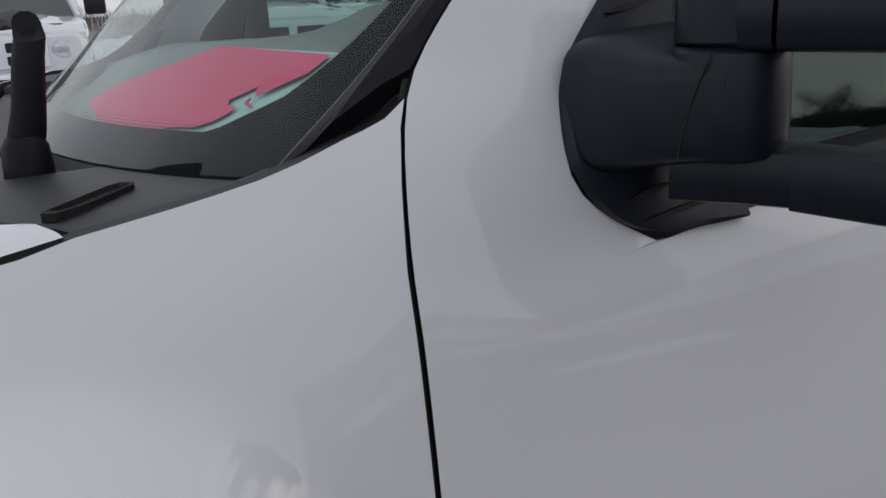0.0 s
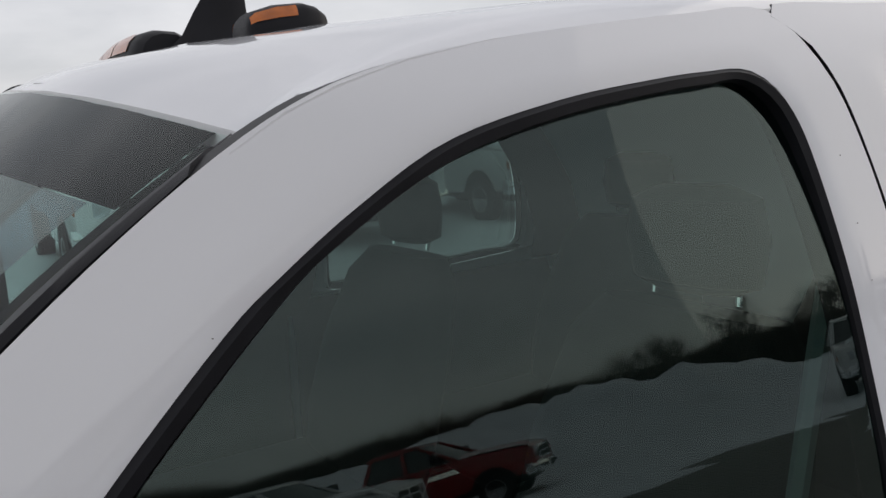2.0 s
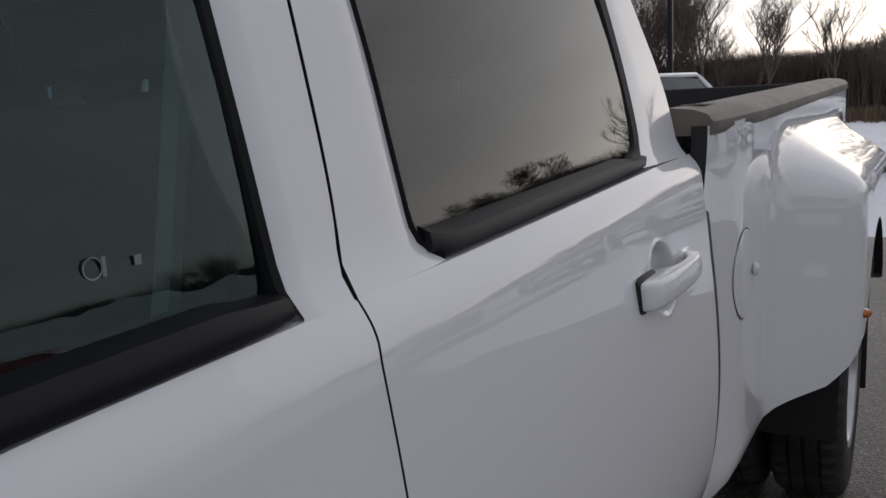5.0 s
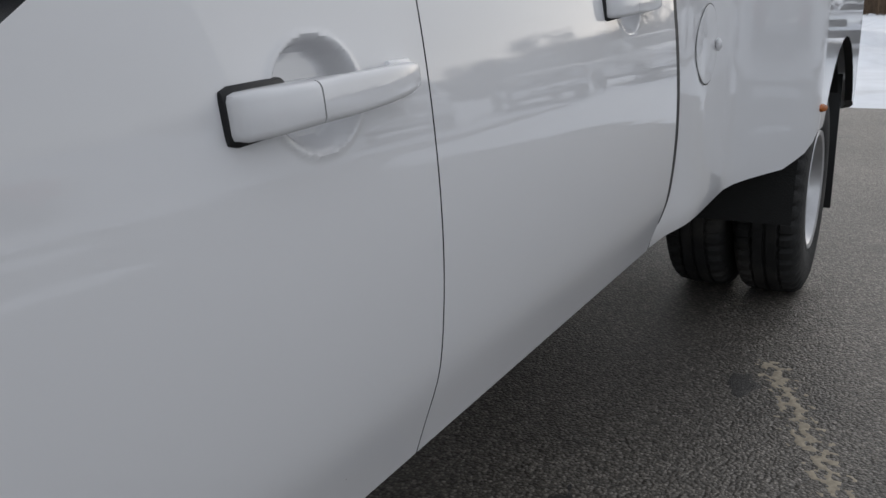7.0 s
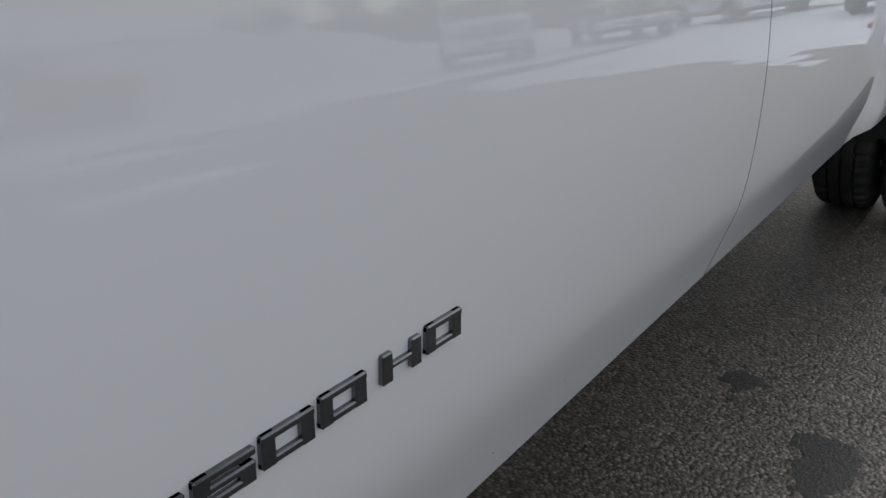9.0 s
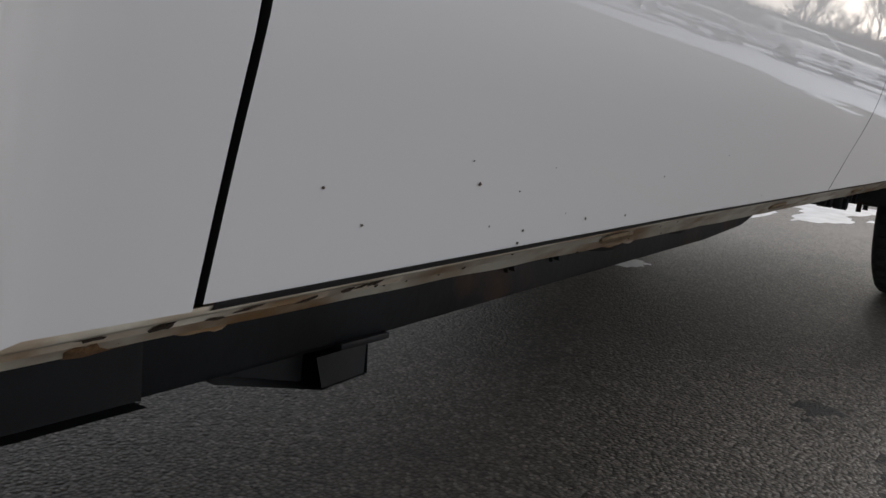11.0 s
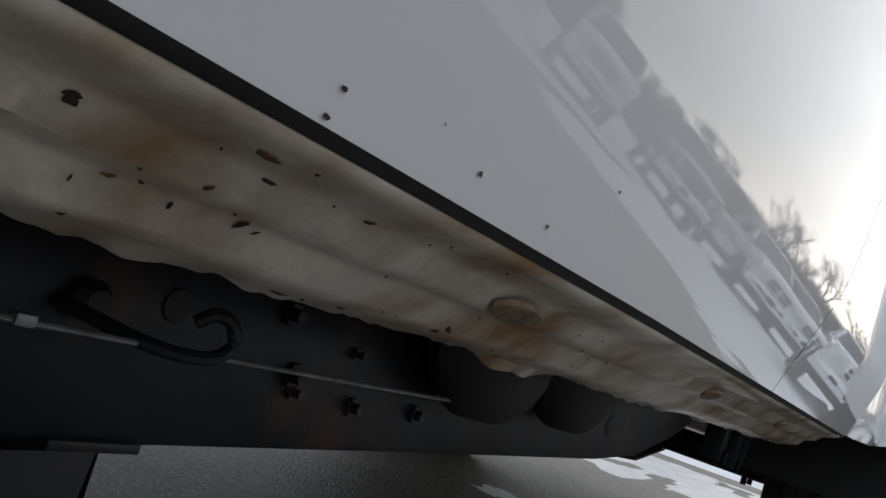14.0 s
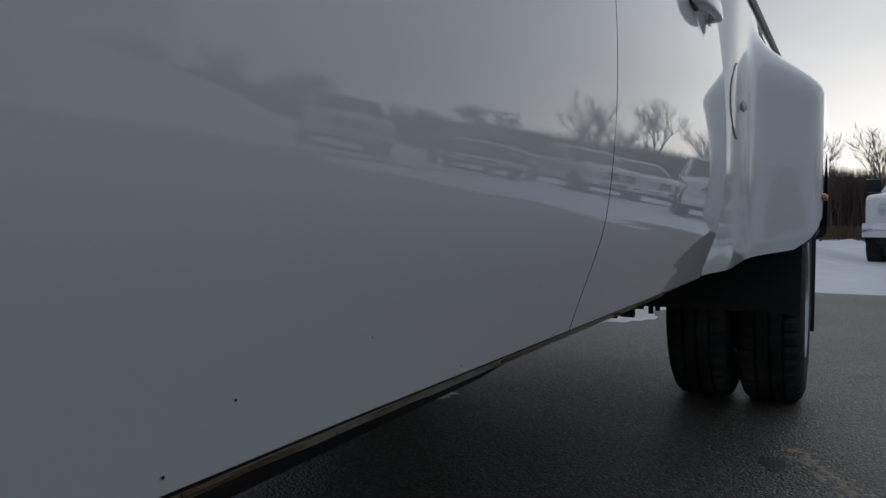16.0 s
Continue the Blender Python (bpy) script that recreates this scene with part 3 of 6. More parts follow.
ROOF_X = (0.44, 0.49, 0.56, 0.66, 0.79, 0.90, 1.01, 1.20, 1.40, 1.60, 1.80)
ROOF_Z = (1.703, 1.733, 1.758, 1.777, 1.792, 1.802, 1.808, 1.818, 1.824, 1.829, 1.829)


def roof_front(y):
    """The front edge of the roof, along the top of the windshield."""
    d = min(y, W - y)
    if d < 0.24:
        t = (d - 0.155) / 0.085
        return 0.44 + 0.038 * t + 0.006, 1.703 + 0.013 * t + 0.003
    p = ws_point((d - 0.24) / (W - 0.48), 1.0)
    return p[0] + 0.006, p[2] + 0.003


def crowned(x, d):
    return float(np.interp(x, ROOF_X, ROOF_Z)) + float(np.interp(d, CROWN[:, 0], CROWN[:, 1]))


CROWN = np.array(cr([(0, 0), (0.012, 0.009), (0.03, 0.017), (0.08, 0.030), (0.15, 0.038), (0.3, 0.049), (0.5, 0.056), (0.85, 0.062)], 100))


def roof_point(u, x):
    """u: 0 at the driver side, 1 at the other."""
    y0 = lean(0, float(np.interp(x, ROOF_X, ROOF_Z))) + 0.0005
    y = y0 + (W - 2 * y0) * u
    d = min(y - y0, W - y0 - y)
    fx, fz = roof_front(y)
    k = (x - 0.44) / 1.36
    return (x + (fx - 0.44) * max(0.0, 1 - k / 0.5) ** 1.5, y, crowned(x, d) + (fz - crowned(0.44, d)) * max(0.0, 1 - k / 0.3) ** 2)


US = [0, 0.006, 0.015, 0.03, 0.05, 0.08, 0.12, 0.18, 0.26, 0.36, 0.5, 0.64, 0.74, 0.82, 0.88, 0.92, 0.95, 0.97, 0.985, 0.994, 1]
bm = panel([[roof_point(u, x) for u in US] for x in [0.44, 0.455, 0.48, 0.52, 0.58, 0.66, 0.79, 0.90, 1.01, 1.2, 1.4, 1.6, 1.72, 1.80]], (0, 0, -0.02))
part("roof", bm, [PAINT, PAINT], truck, "white roof panel")
bm = bmesh.new()   # back of the cab
rows = []
for z in zs(1.0, 1.83, 16):
    x = xc(z) - 0.004
    y0 = side(2.0, z) + 0.004
    rows.append([(x + 0.03 * math.sin(math.pi * k / 10), y0 + (W - 2 * y0) * k / 10, z) for k in range(11)])
sheet(bm, rows)
sheet(bm, [rows[-1], [roof_point(k / 10, 1.80) for k in range(11)]])
part("cab_back", bm, PAINT, truck)


WU = [0, 0.003, 0.006, 0.01, 0.015, 0.02, 0.025, 0.03, 0.037, 0.045, 0.055, 0.07, 0.085, 0.1, 0.12, 0.14, 0.17, 0.2, 0.24, 0.28, 0.33, 0.38, 0.44, 0.5]
WU = WU + [1 - u for u in WU[-2::-1]]
WS = [i / 40 for i in range(41)]
bm = bmesh.new()
sheet(bm, [[ws_point(u, s) for u in WU] for s in WS])
windshield = part("windshield", bm, GLASS_WS, truck, "clear raked windshield with a black border")
# black border printed on the inside of the glass
bm = bmesh.new()


def frit_in(s):
    return float(np.interp(s, (0.0, 0.05, 0.07, 0.085, 0.10, 0.145, 0.175, 0.21, 0.255, 0.315, 1.0), (0.13, 0.105, 0.078, 0.062, 0.050, 0.040, 0.034, 0.0285, 0.024, 0.019, 0.019)))


def inner_sheet(us, ss):
    rows = []
    for s in ss:
        row = []
        for u in us(s):
            p = ws_point(u, s)
            row.append((p[0] + 0.0028, p[1], p[2] - 0.0038))
        rows.append(row)
    sheet(bm, rows)


inner_sheet(lambda s: [frit_in(s) * k / 5 for k in range(6)], [0.015 + 0.97 * (i / 60) ** 1.5 for i in range(61)])
inner_sheet(lambda s: [1 - frit_in(s) * k / 5 for k in range(6)], [0.015 + 0.97 * (i / 60) ** 1.5 for i in range(61)])
inner_sheet(lambda s: [0.02 + 0.96 * k / 40 for k in range(41)], [0.0, 0.03, 0.066])
inner_sheet(lambda s: [0.02 + 0.96 * k / 40 for k in range(41)], [0.87, 0.92, 0.96, 1.0, 1.03])
part("border", bm, FRIT, windshield)
bm = bmesh.new()
inner_sheet(lambda s: [0.042 + 0.916 * k / 40 for k in range(41)], [0.70, 0.76, 0.82, 0.868])
part("shade_band", bm, GLASS_BAND, windshield, "blue tinted shade band")
# dotted fade along the border
bm = bmesh.new()
for i in range(230):
    s = 0.03 + 0.9 * i / 230
    for j in range(3):
        u = frit_in(s) + 0.0006 + 0.0013 * j + (0.0006 if i % 2 else 0)
        p = Vector(ws_point(u, s)) + Vector((0.0028, 0, -0.0038))
        r = 0.0012 - 0.0003 * j
        q = Vector(ws_point(u, s + 0.002)) - Vector(ws_point(u, s))
        q.normalize()
        w = Vector((0, 1, 0))
        vs = [bm.verts.new(p + q * a + w * b) for a, b in ((r, 0), (0, r), (-r, 0), (0, -r))]
        bm.faces.new(vs)
for i in range(150):
    u = 0.085 + 0.19 * i / 150
    for j in range(3):
        p = Vector(ws_point(u + (0.0006 if j % 2 else 0), 0.0695 + 0.0055 * j)) + Vector((0.0028, 0, -0.0038))
        r = 0.0013 - 0.0003 * j
        bm.faces.new([bm.verts.new(p + Vector((a * 0.8, b, a * 0.6))) for a, b in ((r, 0), (0, r), (-r, 0), (0, -r))])
part("border_dots", bm, FRIT, windshield)


def ws_moulding(mir):
    """The rubber strip between the pillar and the glass."""
    bm = bmesh.new()
    rows = []
    for i in range(41):
        s = i / 40
        e = Vector(ws_edge(s))
        k = cr(F_OUT[4:10], 41)[i]
        o = Vector((k[0], side(k[0], k[1]), k[1]))
        w = e - o
        n = Vector((-0.72, -0.45, 0.52)).normalized()
        rows.append([o + w * 0.02 + n * -0.012, o + w * 0.03 + n * 0.002, o + w * 0.2 + n * 0.008, o + w * 0.55 + n * 0.009, o + w * 0.75 + n * 0.003, o + w * 1.0 + n * 0.002, o + w * 1.25 + n * 0.0015, o + w * 1.25 + n * -0.008])
    loft(bm, rows)
    part("windshield_moulding", mirrored(bm, W) if mir else bm, TRIM, truck)


for mir in (False, True):
    bm = bmesh.new()
    tube(bm, [Vector(ws_edge(i / 40)) + Vector((-0.003, -0.002, 0.003)) for i in range(41)], 0.0007, 6)
    part("moulding_lip", mirrored(bm, W) if mir else bm, LIP, truck)
ws_moulding(False)
ws_moulding(True)

# ---- nose: fender, hood, cowl
FX = (-1.35, -0.95, -0.6, -0.40, -0.261, -0.216, -0.151, -0.121, -0.087, -0.056, -0.042, -0.016, -0.005, 0.0)
FZ = (1.08, 1.155, 1.195, 1.215, 1.232, 1.244, 1.2545, 1.260, 1.267, 1.2765, 1.283, 1.297, 1.306, 1.318)


def fender_top(x):
    return float(np.interp(x, FX, FZ))


FAX, FR = -0.66, 0.47


def fender_skin(x, z):
    t = fender_top(x) if x < -0.056 else 1.2765 + 0.0545 * (x + 0.056) / 0.056
    zz = z + (1.331 - t) * smooth01((z - 0.75) / (t - 0.75))
    y = side(0.0, zz)
    d = ((max(x + 0.40, 0) / 0.35) ** 4 + (max(z - 0.80, 0) / 0.375) ** 4) ** 0.25   # the arch flare, a rounded square
    return y - 0.068 * (1 - smooth01((d - 0.80) / 0.17))


for mir in (False, True):
    rows = []
    xsf = [-1.35, -1.25, -1.16, -1.13, -1.125, -1.1, -1.0, -0.9, -0.8, -0.66, -0.5, -0.4, -0.3, -0.25, -0.215, -0.2, -0.18, -0.16, -0.14, -0.12, -0.105, -0.09, -0.075, -0.06, -0.045, -0.03, -0.02, -0.01, -GAP]
    for k in range(33):
        row = []
        for x in xsf:
            zl = 0.5425 if abs(x - FAX) >= FR else 0.42 + math.sqrt(FR * FR - (x - FAX) ** 2)
            zl = max(zl, 0.5425)
            t = (k / 32) ** 0.8
            z = zl + (fender_top(x) - zl) * t
            k2 = smooth01((x + 0.06) / 0.06) ** 2 * smooth01((z - 1.1) / 0.15) + smooth01((x + 0.12) / 0.12) * (1 - smooth01((z - 1.1) / 0.15))
            row.append((x + (xa(z) - 0.0004) * k2, fender_skin(x, z), z))
        rows.append(row)
    bm = panel(rows, (0, 0.02, 0))
    part("front_fender", mirrored(bm, W) if mir else bm, SKIN, truck, "white front fender with a flared arch")
bm = bmesh.new()
rows = []


def hood_end(d):
    """The rear edge of the hood, swept forward from its corners."""
    return float(np.interp(d, (0, 0.012, 0.045, 0.062, 0.09, 0.16, 0.3, 1.0), (-0.222, -0.226, -0.239, -0.250, -0.275, -0.315, -0.345, -0.365)))


HU = [0, 0.004, 0.008, 0.013, 0.018, 0.024, 0.03, 0.037, 0.045, 0.055, 0.07, 0.09, 0.12, 0.16, 0.22, 0.3, 0.4, 0.5]
HU = HU + [1 - u for u in HU[-2::-1]]
for i in range(13):
    row = []
    for u in HU:
        x0 = -1.40 + (1.40 - 0.225) * i / 12
        y0 = fender_skin(min(x0, -0.22), fender_top(x0)) + 0.005
        y = y0 + (W - 2 * y0) * u
        d = min(y - y0, W - y0 - y)
        x = -1.40 + (1.40 + hood_end(d)) * i / 12
        row.append((x, y, fender_top(x) + 0.002 + float(np.interp(d, (0, 0.01, 0.05, 0.2, 0.5, 1), (0, 0.004, 0.010, 0.022, 0.040, 0.05))) * (1 - 0.35 * i / 12)))
    rows.append(row)
bm = panel(rows, (0, 0, -0.03))
part("hood", bm, SKIN, truck, "white hood")
bm = bmesh.new()   # cowl panel between hood and glass, with a raised shelf at either end
rows = []
CU = [0.001, 0.006, 0.012, 0.02, 0.03, 0.042, 0.055, 0.07, 0.085, 0.10, 0.115, 0.13, 0.142, 0.150, 0.1505, 0.156, 0.17, 0.2, 0.25, 0.3, 0.36, 0.43, 0.5]
for u in CU + [1 - u for u in CU[-2::-1]]:
    a = Vector(ws_point(u, 0.0)) + Vector((0.004, 0, -0.006))
    y = a.y
    d = min(y, W - y) - 0.085
    drop = 0.016 * smooth01((min(u, 1 - u) - 0.150) / 0.005)
    f = Vector((hood_end(max(d, 0)) + 0.014, y, fender_top(hood_end(max(d, 0))) + 0.001 + 0.010 * smooth01(d / 0.2)))
    lift = 0.004 * smooth01(d / 0.05)
    rows.append([a + Vector((0, 0, 0.002)), a.lerp(f, 0.04) + Vector((0, 0, 0.004 - drop)), a.lerp(f, 0.35) + Vector((0, 0, lift - drop)), a.lerp(f, 0.7) + Vector((0, 0, lift - drop)), f + Vector((0, 0, 0.002 - drop)), f + Vector((-0.003, 0, -0.001 - drop)), f + Vector((-0.006, 0, -0.035))])
sheet(bm, rows)
cowl = part("cowl_panel", bm, COWL, truck, "black plastic cowl panel below the windshield")
for mir in (False, True):
    bm = bmesh.new()   # filler between cowl, glass foot and fender edge
    rows = []
    for i in range(15):
        x = -0.235 + 0.20 * i / 14
        z = fender_top(min(x, 0)) - 0.002
        y = fender_skin(min(x, -0.001), z)
        rows.append([(x, y + 0.002, z - 0.004), (x, y + 0.05, z - 0.004), (x, y + 0.09, z - 0.03)])
    sheet(bm, rows)
    part("cowl_corner", mirrored(bm, W) if mir else bm, COWL, truck)
    bm = bmesh.new()   # drain slot in the corner
    slot = [(-0.236, 0.146), (-0.226, 0.137), (-0.206, 0.148), (-0.168, 0.192), (-0.166, 0.203), (-0.174, 0.209), (-0.186, 0.203)]
    rings = []
    for k, h in ((1.0, -0.006), (1.0, 0.0012), (0.9, 0.0022), (0.84, -0.002)):
        rings.append([(-0.200 + (x + 0.200) * k, 0.175 + (y - 0.175) * k, 1.2490 + 0.06 * (x + 0.2) + h) for x, y in slot])
    loft(bm, rings)
    part("cowl_slot", mirrored(bm, W) if mir else bm, LINER, cowl)
# wiper, at rest on the glass
bm = bmesh.new()
rings = []
for x, y, z, w, h in ((-0.254, 0.40, 1.258, 0.021, 0.014), (-0.246, 0.40, 1.275, 0.018, 0.013), (-0.240, 0.40, 1.300, 0.016, 0.012), (-0.233, 0.402, 1.345, 0.015, 0.012), (-0.228, 0.406, 1.366, 0.0145, 0.012), (-0.229, 0.416, 1.380, 0.013, 0.011), (-0.238, 0.44, 1.384, 0.011, 0.010), (-0.268, 0.51, 1.380, 0.010, 0.009), (-0.312, 0.60, 1.372, 0.009, 0.008)):
    rings.append([(x + w * math.cos(a), y + (0.011 if y < 0.41 else 0.4 * w) * math.sin(a), z + (0.3 if y < 0.41 else 1.0) * h * math.sin(a)) for a in [2 * math.pi * k / 10 for k in range(10)]])
loft(bm, rings)
wiper = part("wiper_arm", bm, TRIM, truck, "black wiper arm at rest")
bm = bmesh.new()
tube(bm, [ws_point(u, s) for u, s in ((0.38, 0.012), (0.48, 0.012), (0.58, 0.012), (0.68, 0.012))], 0.008, 6)
part("wiper_blade", bm, RUBBER_AND_SHADE, wiper)
bm = bmesh.new()
lathe(bm, [(0.0, 0.022), (0.016, 0.020), (0.022, 0.010), (0.024, -0.02)], 16, "z", (-0.250, 0.40, 1.254))
part("wiper_pivot", bm, TRIM, wiper)

# ---- roof lamps and aerial
for y in (0.645, 1.355):
    x = 0.628 - 0.12 * smooth01((min(y, W - y) - 0.6) / 0.4)
    z0 = crowned(x + 0.04, min(y, W - y) - 0.17) + 0.002
    ANG = [math.pi * k / 12 for k in range(13)]

    def dome(u, w, h, lift=0.0, out=0.0, angles=ANG):
        q = lambda v: math.copysign(abs(v) ** 0.55, v)
        return [(x + 0.104 * u, y + (w + out) * q(math.cos(a)), z0 + 0.004 + 0.012 * u + lift + (h + out) * q(math.sin(a))) for a in angles]

    bm = bmesh.new()
    body = ((0, 0.028, 0.008), (0.03, 0.035, 0.018), (0.09, 0.039, 0.024), (0.35, 0.042, 0.029), (0.68, 0.042, 0.028), (0.85, 0.039, 0.022), (0.96, 0.034, 0.012), (1.0, 0.028, 0.004))
    g = loft(bm, [dome(u, w, h) + [(x + 0.104 * u, y - w, z0 - 0.02), (x + 0.104 * u, y + w, z0 - 0.02)] for u, w, h in body])
    lamp = part("roof_marker_lamp", bm, TRIM, truck, "smoked cab clearance lamp")
    for angles in ([0.16, 0.3, 0.5, 0.72], [math.pi - a for a in (0.16, 0.3, 0.5, 0.72)]):
        bm = bmesh.new()
        sheet(bm, [dome(u, w, h, 0.0, 0.0012, angles) for u, w, h in ((0.03, 0.035, 0.018), (0.09, 0.039, 0.024), (0.35, 0.042, 0.029), (0.58, 0.042, 0.0285))])
        part("lens", bm, AMBER, lamp, "amber lens")
# the long middle lamp, across the front of the roof
CX = lambda y: 0.548 - 0.05 * (1 - ((y - 1.0) / 0.2) ** 2) * 0.3
CZ = lambda y: 1.838 + 0.004 * (1 - ((y - 1.0) / 0.2) ** 2)
SECT = ((0.0, -0.03), (-0.002, 0.004), (0.004, 0.017), (0.016, 0.028), (0.034, 0.033), (0.058, 0.031), (0.078, 0.020), (0.088, 0.004), (0.088, -0.03))
bm = bmesh.new()
loft(bm, [[(CX(y) + 0.044 + (dx - 0.044) * k, y, CZ(y) + dz * (k if dz > 0 else 1)) for dx, dz in SECT] for y, k in ((0.835, 0.55), (0.838, 0.78), (0.848, 0.93), (0.87, 1.0), (0.93, 1.0), (1.0, 1.0), (1.07, 1.0), (1.13, 1.0), (1.152, 0.93), (1.162, 0.78), (1.165, 0.55))])
bar = part("roof_marker_bar", bm, TRIM, truck, "long smoked clearance lamp in the middle of the roof")
for y0 in (0.875, 0.962, 1.049):
    bm = bmesh.new()
    sheet(bm, [[(CX(y) + dx - 0.0012, y, CZ(y) + dz + 0.0008) for dx, dz in ((-0.002, 0.004), (0.001, 0.0105), (0.004, 0.017), (0.010, 0.0228), (0.016, 0.028))] for y in (y0, y0 + 0.02, y0 + 0.04, y0 + 0.06, y0 + 0.08)])
    part("lens", bm, AMBER, bar, "amber lens")
bm = bmesh.new()
rings = []
for z, x0, x1, w in ((1.812, 0.555, 0.730, 0.030), (1.835, 0.572, 0.722, 0.024), (1.858, 0.596, 0.696, 0.016), (1.888, 0.614, 0.686, 0.011), (1.918, 0.634, 0.685, 0.008), (1.936, 0.646, 0.684, 0.005), (1.941, 0.672, 0.684, 0.003)):
    rings.append([(x0, 0.80, z), (x0 + 0.02, 0.80 + w * 0.7, z), (x1 - 0.02, 0.80 + w, z), (x1, 0.80 + w * 0.6, z), (x1, 0.80 - w * 0.6, z), (x1 - 0.02, 0.80 - w, z), (x0 + 0.02, 0.80 - w * 0.7, z)])
loft(bm, rings)
part("aerial_fin", bm, TRIM, truck, "black aerial fin on the roof")
# dark tapering line along the roof, drawn as a thin tube
bm = bmesh.new()
tube(bm, [(0.70, 0.72, 1.829), (1.0, 0.74, 1.868), (1.3, 0.76, 1.884)], [0.006, 0.004, 0.002], 6)
part("roof_dark_line", bm, TRIM, truck)

# ---- towing mirror on the driver side
sail = bmesh.new()
S_OUT = [(0.300, 1.452), (0.291, 1.464), (0.203, 1.371), (0.163, 1.323), (0.151, 1.289), (0.152, 1.246), (0.180, 1.208), (0.225, 1.1885), (0.27, 1.188), (0.319, 1.189)]
S_IN = [(0.300, 1.450), (0.296, 1.452), (0.283, 1.40), (0.268, 1.35), (0.262, 1.30), (0.262, 1.26), (0.268, 1.237), (0.28, 1.22), (0.30, 1.208), (0.319, 1.20)]
both = cr([(*a, *b) for a, b in zip(S_OUT, S_IN)], 60)
rows = []
for p in both:
    line = []
    for t, o in ((0, 0.012), (0.0, -0.002), (0.04, -0.008), (0.3, -0.012), (0.6, -0.012), (1.0, -0.012)):
        x, z = p[0] + (p[2] - p[0]) * t, p[1] + (p[3] - p[1]) * t
        line.append((x, side(x, z) + o, z))
    rows.append(line)
sheet(sail, rows)
right = [(0.302, z) for z in (1.452, 1.40, 1.35, 1.30, 1.26, 1.237, 1.22, 1.208, 1.20)]
lft = [(S_IN[k + 1][0], S_IN[k + 1][1]) for k in range(9)]
sheet(sail, [[(a[0], side(*a) - 0.012, a[1]) for a in lft], [(0.306 + 0.015 * k / 8, side(0.31, b[1]) - 0.012, b[1]) for k, b in enumerate(right)], [(0.308 + 0.015 * k / 8, side(0.31, b[1]) + 0.01, b[1]) for k, b in enumerate(right)]])
mirror = part("side_mirror", sail, MIRROR_PLASTIC, truck, "black plastic towing mirror on twin arms")
for x0, z0, x1, z1 in ((0.236, 1.397, 0.270, 1.404), (0.205, 1.366, 0.262, 1.378), (0.21, 1.203, 0.29, 1.211), (0.195, 1.222, 0.24, 1.229)):
    bm = bmesh.new()
    p0, p1 = Vector((x0, side(x0, z0) - 0.0135, z0)), Vector((x1, side(x1, z1) - 0.0135, z1))
    rings = []
    for u, h in ((0, 0.0004), (0.25, 0.0022), (0.6, 0.0026), (1, 0.0006)):
        c = p0.lerp(p1, u)
        rings.append([(c.x, c.y - 0.001, c.z - h), (c.x, c.y - 0.001, c.z + h), (c.x, c.y + 0.004, c.z + h), (c.x, c.y + 0.004, c.z - h)])
    loft(bm, rings)
    part("slot", bm, RUBBER_AND_SHADE, mirror)
bm = bmesh.new()   # thin pale edge of the sail along the window
tube(bm, [(0.3045 + 0.0145 * k / 8, side(0.31, 1.450 - 0.086 * k / 8) - 0.0128, 1.450 - 0.086 * k / 8) for k in range(9)], 0.0004, 6)
part("sail_edge", bm, LIP, mirror)
bm = bmesh.new()   # shell that swells out of the sail
rings = []
for y, xl, xr_, zb, zt in ((0.062, 0.154, 0.294, 1.240, 1.360), (0.040, 0.154, 0.294, 1.241, 1.360), (0.030, 0.156, 0.293, 1.243, 1.357), (0.012, 0.1655, 0.290, 1.248, 1.350), (-0.004, 0.1755, 0.286, 1.252, 1.345), (-0.018, 0.1855, 0.282, 1.255, 1.3425), (-0.030, 0.194, 0.280, 1.257, 1.341), (-0.044, 0.204, 0.275, 1.259, 1.340), (-0.055, 0.214, 0.270, 1.260, 1.339)):
    ring = []
    for k in range(32):
        a = 2 * math.pi * k / 32
        c, q = math.cos(a), math.sin(a)
        px = (xl + xr_) / 2 + (xr_ - xl) / 2 * math.copysign(abs(c) ** 0.5, c)
        ring.append((px, y, (zb + zt) / 2 + (zt - zb) / 2 * math.copysign(abs(q) ** 0.3, q) - (0.012 * (xr_ - px) / 0.14 if q > 0 else 0.0)))
    rings.append(ring)
loft(bm, rings)
part("mount_shell", bm, MIRROR_PLASTIC, mirror)
bm = bmesh.new()   # upright post that carries the arms
lathe(bm, [(0.0, 0.023), (0.036, 0.024), (0.043, 0.027), (0.0455, 0.034), (0.0465, 0.06), (0.0450, 0.092), (0.043, 0.1025), (0.038, 0.1065), (0.0, 0.107)], 48, "z", (0.246, -0.022, 1.235))
part("mount_post", bm, MIRROR_PLASTIC, mirror)
bm = bmesh.new()   # joint between shell and post
tube(bm, [(x, 0.032 - (x - 0.157) * 1.587 - 0.0030, 1.262 + 0.076 * k / 10) for k, x in ((k, 0.195 + 0.011 * (k / 10) ** 1.5) for k in range(11))], 0.0008, 6)
part("mount_joint", bm, RUBBER_AND_SHADE, mirror)


